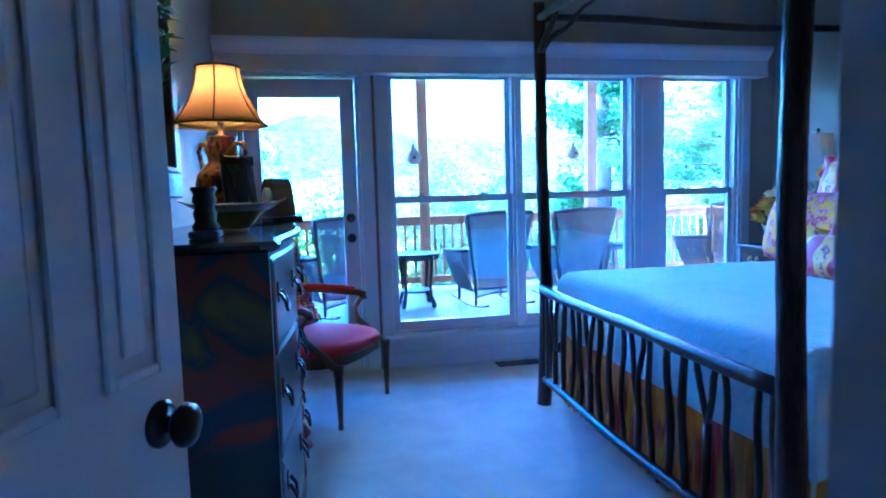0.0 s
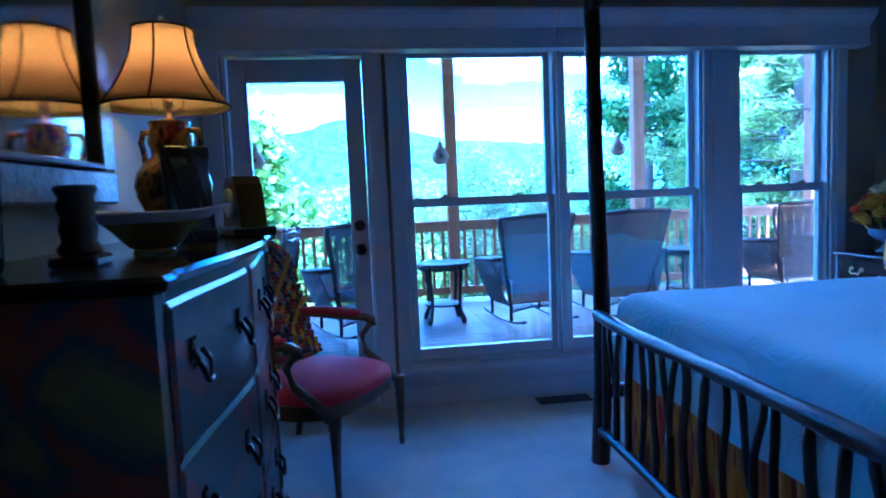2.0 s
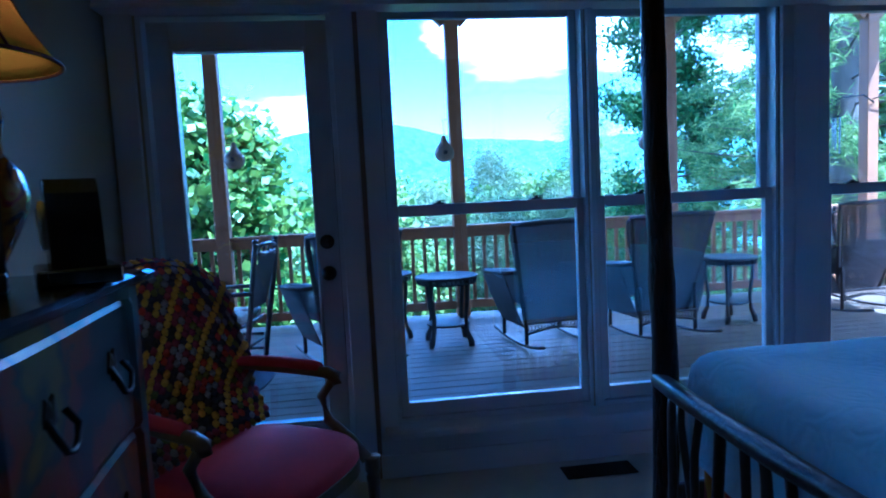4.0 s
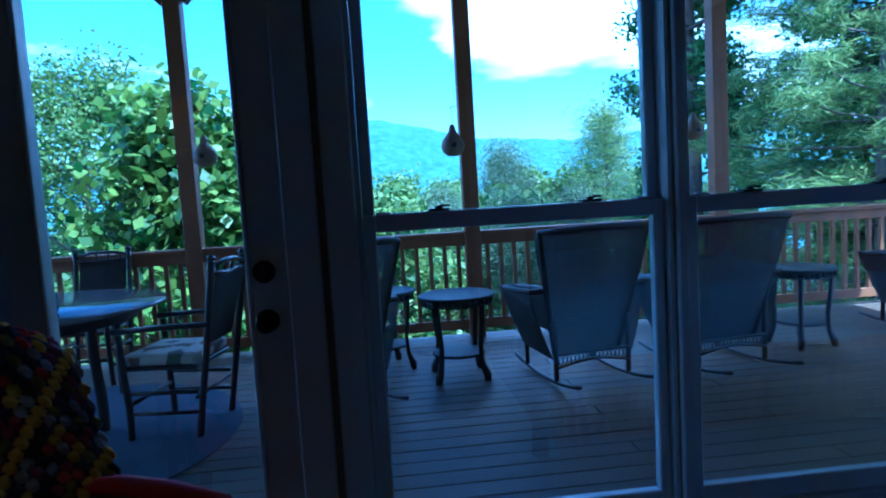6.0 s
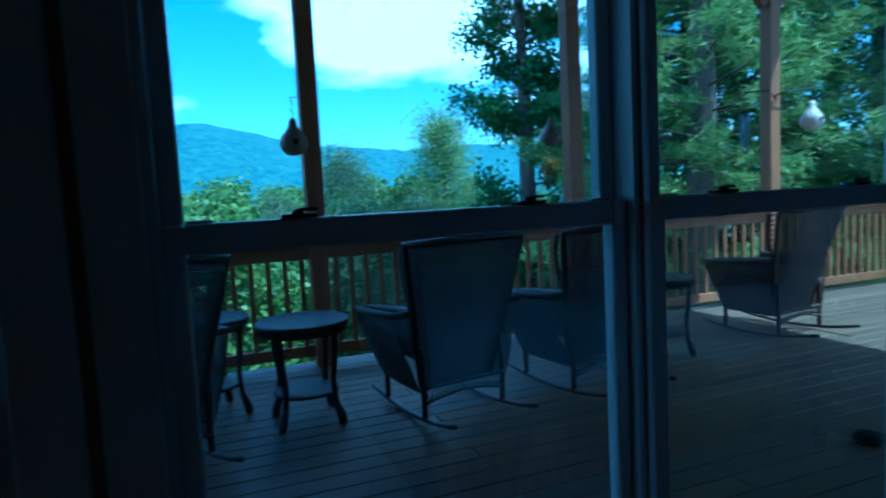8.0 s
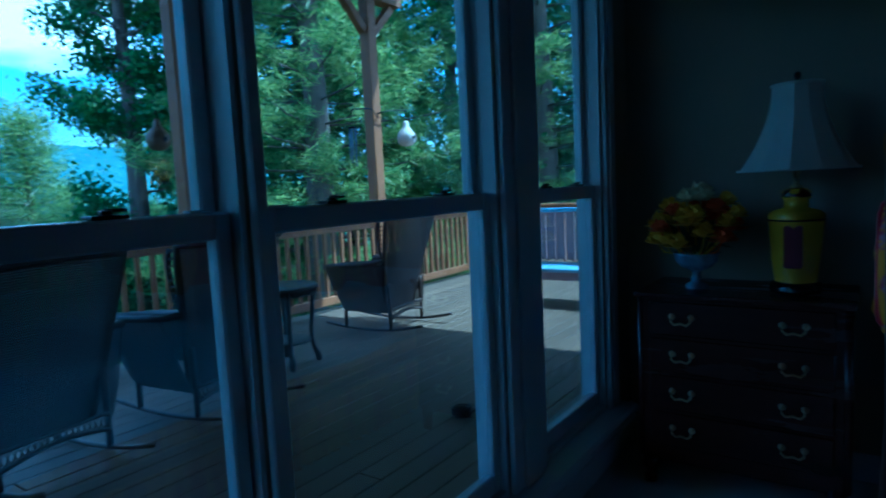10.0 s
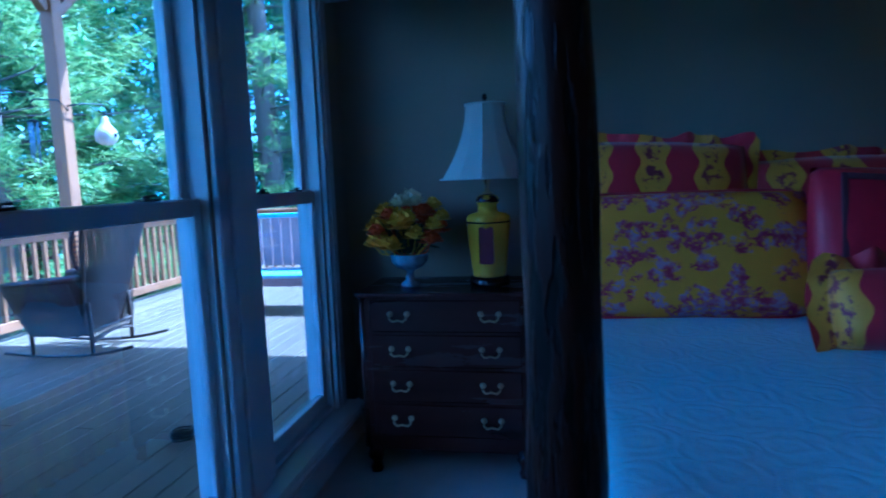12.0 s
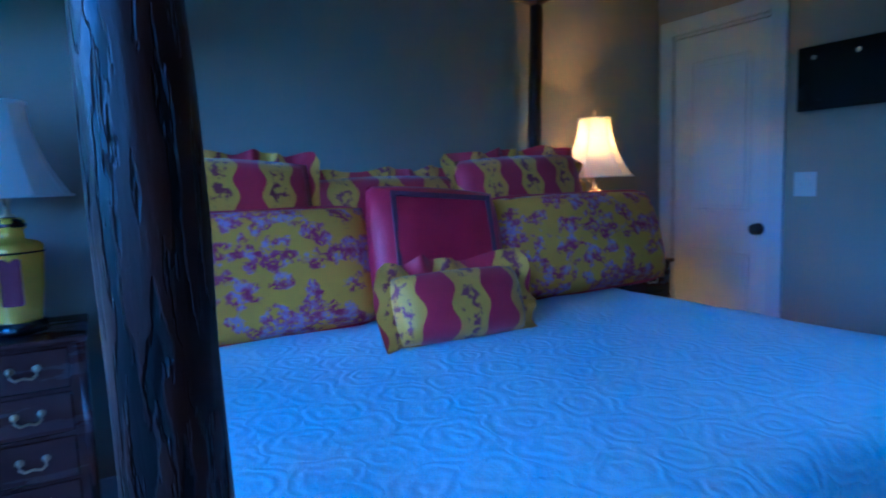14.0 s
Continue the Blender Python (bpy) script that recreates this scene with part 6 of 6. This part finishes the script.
tube(b, [(0, 0, 0.12), (-0.20, -0.08, 0.20), (-0.52, -0.10, 0.17), (-0.56, -0.10, 0.14)], 0.008, 6)
part("arm", b, IRON, br, "", True)
wc = thing("wind_chime", (7.25, 12.27, 1.42), "slim pale glass wind chime under a bracket", "wind chime")
b = B()
tube(b, [(0, 0, 0.68), (0, 0, 0.52)], 0.003, 5)
lathe(b, [(0.0, 0.52), (0.05, 0.50), (0.05, 0.49), (0.0, 0.485)], 12)
part("cap", b, IRON, wc, "", True)
for k in range(5):
    a = k * 1.2566
    b = B()
    tube(b, [(0.036 * math.cos(a), 0.036 * math.sin(a), 0.49), (0.036 * math.cos(a), 0.036 * math.sin(a), 0.08 + 0.04 * k)], 0.008, 7)
    part("tube", b, BLUEWHITE, wc, "", True)

bn = thing("porch_bench", (8.35, 10.25, DECK), "painted wooden porch bench with a pale blue seat", "bench", "", 90)
for k in range(11):
    part("back_slat", box(B(), -0.62 + 0.115 * k, -0.52 + 0.115 * k, -0.27, -0.245, 0.42, 0.95, 0.004), BENCH, bn)
# top rail, seat and arms are a paler blue than slats and legs
part("back_rail", box(B(), -0.68, 0.68, -0.28, -0.235, 0.952, 1.0, 0.006), SEATB, bn, "pale blue top rail")
part("seat", box(B(), -0.68, 0.68, -0.25, 0.28, 0.355, 0.395, 0.008), SEATB, bn, "pale blue seat")
part("seat_rail", box(B(), -0.66, 0.66, 0.22, 0.26, 0.27, 0.3545), BENCH, bn)
for x in (-0.64, 0.64):
    for y in (-0.25, 0.24):
        part("leg", box(B(), x - 0.03, x + 0.03, y - 0.03, y + 0.03, 0, 0.354, 0.005), BENCH, bn)
    part("arm", box(B(), x - 0.04, x + 0.04, -0.24, 0.30, 0.60, 0.63, 0.006), SEATB, bn)
    part("arm_post", box(B(), x - 0.025, x + 0.025, 0.215, 0.265, 0.3955, 0.5995, 0.004), BENCH, bn)

cord = thing("coiled_cord", (5.04, 9.50, DECK + 0.001), "small coil of dark cord lying on the deck", "cord")
b = B()
tube(b, [((0.055 + 0.004 * math.sin(k)) * math.cos(k * 0.42), (0.055 + 0.006 * math.cos(k * 0.7)) * math.sin(k * 0.42), 0.008 + 0.0009 * k) for k in range(60)], 0.006, 6)
tube(b, [(0.052, 0.0, 0.007), (0.12, -0.03, 0.006), (0.17, 0.02, 0.006), (0.24, 0.0, 0.006)], 0.006, 6)
part("loops", b, IRON, cord, "", True)

# ---- hillside, far ridge, trees ----
def ground_z(x, y):
    d = max(0.0, y - 10)
    z = -2.6 - 0.26 * min(d, 90) - 0.05 * max(0, min(d, 300) - 90)
    z += 0.12 * max(0, x - 6) * (1 if y < 60 else 60 / max(y, 60)) * min(1, 60 / max(abs(x), 60))
    ridge = 76 + 34 * math.exp(-((x + 5) / 100) ** 2) + 10 * noise.noise((x * 0.006, 3.1, 0)) + 5 * noise.noise((x * 0.02, 1.7, 0))
    t = smooth01((y - 330) / 570)
    z = z * (1 - t) + ridge * t
    if y > 120:
        z += 5.0 * t * noise.noise((x * 0.05, y * 0.05, 0)) + 2.5 * noise.noise((x * 0.14, y * 0.14, 5)) * min(1, t * 3)
    return z
ys_ = [-60, -30, -10, 0, 5, 9, 13, 17, 22, 28, 36, 46, 60, 80, 105, 140, 180, 230, 280, 320] + [330 + 12 * k for k in range(50)] + [960, 1100, 1500]
xs_ = [-1600, -1100, -800] + [-620 + 11 * k for k in range(126)] + [900, 1300, 1800]
verts, faces = [], []
for y in ys_:
    k = max(0.12, min(1.0, y / 400))
    for x in xs_:
        verts.append((x * k, y, ground_z(x * k, y)))
nx = len(xs_)
for j in range(len(ys_) - 1):
    for i in range(nx - 1):
        a = j * nx + i
        faces.append((a, a + 1, a + nx + 1, a + nx))
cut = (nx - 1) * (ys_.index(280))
for nm, fs, mt, lab in (("ground", faces[:cut], FOREST, "wooded hillside falling away to a valley"), ("backdrop", faces[cut:], RIDGE, "far wooded ridge beyond the valley, glowing blue for haze")):
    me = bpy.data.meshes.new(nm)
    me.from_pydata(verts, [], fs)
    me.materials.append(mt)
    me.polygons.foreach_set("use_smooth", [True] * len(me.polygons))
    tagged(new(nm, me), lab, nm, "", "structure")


def leaf_mesh(name, centres, n, spread, size, material, seed, thin=1.0, droop=0.0, flat=1.0):
    """Many small leaves scattered round the centres."""
    g = np.random.default_rng(seed)
    C = np.asarray(centres)[g.integers(0, len(centres), n)]
    P = C + g.normal(0, 1, (n, 3)) * np.array([spread, spread, spread * flat])
    D = g.normal(0, 1, (n, 3))
    D[:, 2] = D[:, 2] * 0.6 - droop
    D /= np.linalg.norm(D, axis=1)[:, None]
    U = g.normal(0, 1, (n, 3))
    S = np.cross(D, U)
    S /= np.linalg.norm(S, axis=1)[:, None]
    L = (size * g.uniform(0.6, 1.3, n))[:, None]
    W = L * 0.38 * thin
    V = np.stack([P - D * L * 0.5, P + S * W - D * L * 0.05, P + D * L * 0.5, P - S * W - D * L * 0.05], 1).reshape(-1, 3)
    F = np.arange(4 * n).reshape(-1, 4)
    m = bpy.data.meshes.new(name)
    m.from_pydata(V.tolist(), [], F.tolist())
    m.materials.append(material)
    return m


def broad_tree(loc, h, rad, label, seed, leaves, size, material, base_frac=0.12, name="leafy_tree"):
    t = thing(name, loc, label, "tree", "trees round the deck")
    r = random.Random(seed)
    b = B()
    tube(b, bend((0, 0, -0.3), (0, 0, h * 0.92), 10, 0.25, seed), [0.16 * h / 8 * (1 - 0.085 * k) for k in range(11)], 10, 0.06)
    part("trunk", b, TRUNK, t, "", True)
    centres = []
    limbs = B()
    for k in range(80):
        f = base_frac + (0.98 - base_frac) * r.random()
        prof = math.sin(min(1, (f - base_frac) / (1 - base_frac) * 0.86 + 0.14) * math.pi) ** 0.7
        a = r.uniform(0, 6.283)
        d = rad * prof * r.uniform(0.45, 1.05)
        end = Vector((d * math.cos(a), d * math.sin(a), f * h + r.uniform(-0.1, 0.35)))
        start = Vector((0, 0, max(0.3, f * h - d * 0.5)))
        pts = bend(start, end, 5, 0.18, seed * 50 + k)
        tube(limbs, pts, [0.045 - 0.007 * i for i in range(6)], 5)
        centres += [tuple(pts[i]) for i in (3, 4, 5)]
    part("limbs", limbs, TRUNK, t, "", True)
    c = new("crown", leaf_mesh("crown", centres, leaves, 0.075 * rad + 0.10, size, material, seed))
    c.parent = t
    return t


def pine_tree(loc, h, rad, label, seed, tufts, size, material, droop=0.25, spread=0.5, flat=0.62):
    t = thing("pine_tree", loc, label, "tree", "trees round the deck")
    r = random.Random(seed)
    b = B()
    tube(b, bend((0, 0, -0.3), (0, 0, h), 10, 0.12, seed), [0.022 * h * (1 - 0.095 * k) for k in range(11)], 10, 0.06)
    part("trunk", b, TRUNK, t, "", True)
    limbs = B()
    centres = []
    tiers = max(8, int(h / 0.55))
    for k in range(tiers):
        f = 0.06 + 0.93 * (k + r.uniform(-0.2, 0.2)) / tiers
        for q in range(5):
            a = q * 1.2566 + r.uniform(-0.5, 0.5) + k
            L = rad * (1 - f) ** 0.75 * r.uniform(0.65, 1.1) + 0.15
            st = Vector((0, 0, f * h))
            mid = st + Vector((math.cos(a) * L * 0.6, math.sin(a) * L * 0.6, 0.03 * L))
            end = st + Vector((math.cos(a) * L, math.sin(a) * L, -droop * L * 0.3 + 0.18 * L))
            tube(limbs, [st, mid, end], [0.03, 0.02, 0.008], 5)
            for w in (0.45, 0.6, 0.72, 0.84, 0.94, 1.02):
                p = st.lerp(mid, w / 0.6) if w < 0.6 else mid.lerp(end, (w - 0.6) / 0.4)
                sp = (1.15 - w) * L * 0.35
                for _ in range(2):
                    centres.append((p.x + r.uniform(-sp, sp), p.y + r.uniform(-sp, sp), p.z + r.uniform(-0.10, 0.20) * (0.4 + 0.25 * L)))
    part("limbs", limbs, TRUNK, t, "", True)
    c = new("crown", leaf_mesh("crown", centres, tufts, size * spread, size, material, seed, 0.11, -0.15, flat))
    c.parent = t
    return t


def at(x, y):
    return (x, y, ground_z(x, y) - 0.2)


pine_tree(at(11.8, 17.6), 15 - ground_z(11.8, 17.6), 4.2, "big white pine with layered feathery boughs", 31, 112000, 0.28, NEEDLE)
# broad-leaved trees off the near corner of the deck
g0 = ground_z(-0.95, 17.2)
broad_tree(at(-0.95, 17.2), 3.3 - g0, 2.0, "bright broad-leaved tree close to the deck", 3, 22000, 0.20, LEAF_C, 0.25)
broad_tree(at(-5.6, 24.0), 5.6 - ground_z(-5.6, 24), 3.4, "tall pale-green tree beyond the deck", 4, 42000, 0.12, LEAF_B, 0.15)
broad_tree(at(-11.5, 23.0), 6.0 - ground_z(-11.5, 23), 3.6, "tall pale-green tree beyond the deck", 5, 18000, 0.19, LEAF_A, 0.1)
broad_tree(at(10.6, 23.0), 12.5 - ground_z(10.6, 23), 1.9, "tall slender blue-green tree with a grey trunk", 6, 62000, 0.13, LEAF_A, 0.2)
# pines on the other side
p1 = pine_tree(at(13.6, 19.6), 14 - ground_z(13.6, 19.6), 4.6, "big white pine with layered feathery boughs", 8, 112000, 0.28, NEEDLE)
pine_tree(at(17.5, 15.0), 16 - ground_z(17.5, 15), 5.0, "big white pine with layered feathery boughs", 9, 112000, 0.28, NEEDLE)
broad_tree(at(16.0, 20.5), 13 - ground_z(16, 20.5), 4.0, "dense green tree behind the pines", 12, 26000, 0.19, LEAF_A, 0.05)
broad_tree(at(19.5, 19.0), 14 - ground_z(19.5, 19), 4.6, "dense green tree behind the pines", 13, 26000, 0.19, LEAF_A, 0.05)
broad_tree(at(22.0, 13.0), 14 - ground_z(22, 13), 4.6, "dense green tree behind the pines", 14, 26000, 0.19, LEAF_A, 0.05)
broad_tree(at(24.0, 9.0), 13 - ground_z(24, 9), 4.6, "dense green tree behind the pines", 15, 26000, 0.19, LEAF_A, 0.05)
broad_tree(at(26.5, 16.0), 14 - ground_z(26.5, 16), 5.0, "dense green tree behind the pines", 16, 26000, 0.19, LEAF_B, 0.05)
# young pines and treetops below the deck, towards the valley
ma = pine_tree((7.5, 33.0, ground_z(7.5, 33)), 3.4 - ground_z(7.5, 33), 3.3, "pale young pine on the slope below", 21, 28000, 0.34, NEEDLE_B, 0.0, 1.1, 1.0)
mb = broad_tree((3.2, 42.0, ground_z(3.2, 42)), 2.2 - ground_z(3.2, 42), 4.2, "round treetop on the slope below", 22, 24000, 0.26, LEAF_B, 0.2)
mc = pine_tree((10.8, 30.0, ground_z(10.8, 30)), 4.6 - ground_z(10.8, 30), 3.0, "pale young pine on the slope below", 23, 28000, 0.32, NEEDLE, 0.0, 1.1, 1.0)
r = random.Random(77)
slope = [(0.5, 46, mb), (6.0, 44, mb), (13.5, 38, ma), (9.5, 42, ma), (-1.5, 40, mb), (4.5, 30, ma), (1.2, 33, mb), (-4.5, 36, mb), (-9.0, 33, mb), (17, 33, mc), (22, 28, mc), (12.5, 26, mc), (7.0, 54, mb), (1.0, 60, mb), (14, 56, mb), (20, 48, mc), (-8, 52, mb), (27, 36, mb), (6.4, 26.0, ma), (2.4, 25.0, mb), (-14, 42, mb), (33, 27, mb), (10.2, 25.4, mc), (5.2, 38, ma), (8.4, 36, mb), (10.6, 34, mb), (6.8, 29, mb), (8.9, 27.5, ma), (4.0, 52, mb), (9.0, 60, mb), (11.5, 46, mb)]
for x, y, src in slope:
    s = r.uniform(0.82, 1.0)
    drop = {mb: 0.4, ma: 0.3, mc: 0.2}[src]
    base_top = {mb: 2.2 - ground_z(3.2, 42), ma: 3.4 - ground_z(7.5, 33), mc: 4.6 - ground_z(10.8, 30)}[src]
    want = 1.25 + (y - 6) * (0.035 if x < 5 else 0.05) * r.uniform(0.45, 1.1) - 0.9
    c = copy_thing(src, pose(x, y, want - base_top * s, 0, 0, r.uniform(0, 360)))
    c.scale = (s, s, s)

# ---- deck boards, one by one ----
deck = thing("deck_floor", (0, 0, DECK), "weathered timber deck of long narrow boards", "deck", "", 0, "structure")
bw0 = 0.138
protos = []
for k in range(3):
    b = B()
    L = (DX_B - DX_A) / 3 - 0.004
    box(b, 0, L, 0, bw0 - 0.006, -0.032, 0.0, 0.003)
    protos.append(part("board", b, DECKW, deck))
y, row = DY_A, 0
used = set()
while y + bw0 < DY_B + 0.06:
    off = (0.0, -1.7, -0.8, -2.6)[row % 4]
    for k in range(4):
        x = DX_A + off + k * (DX_B - DX_A) / 3
        if x > DX_B - 0.5:
            continue
        p = protos[(row + k) % 3]
        if p.name not in used:
            used.add(p.name)
            p.location = (x, y, 0)
        else:
            piece("board", p.data, deck, (x, y, rng.uniform(-0.0015, 0.0)))
    y += bw0
    row += 1
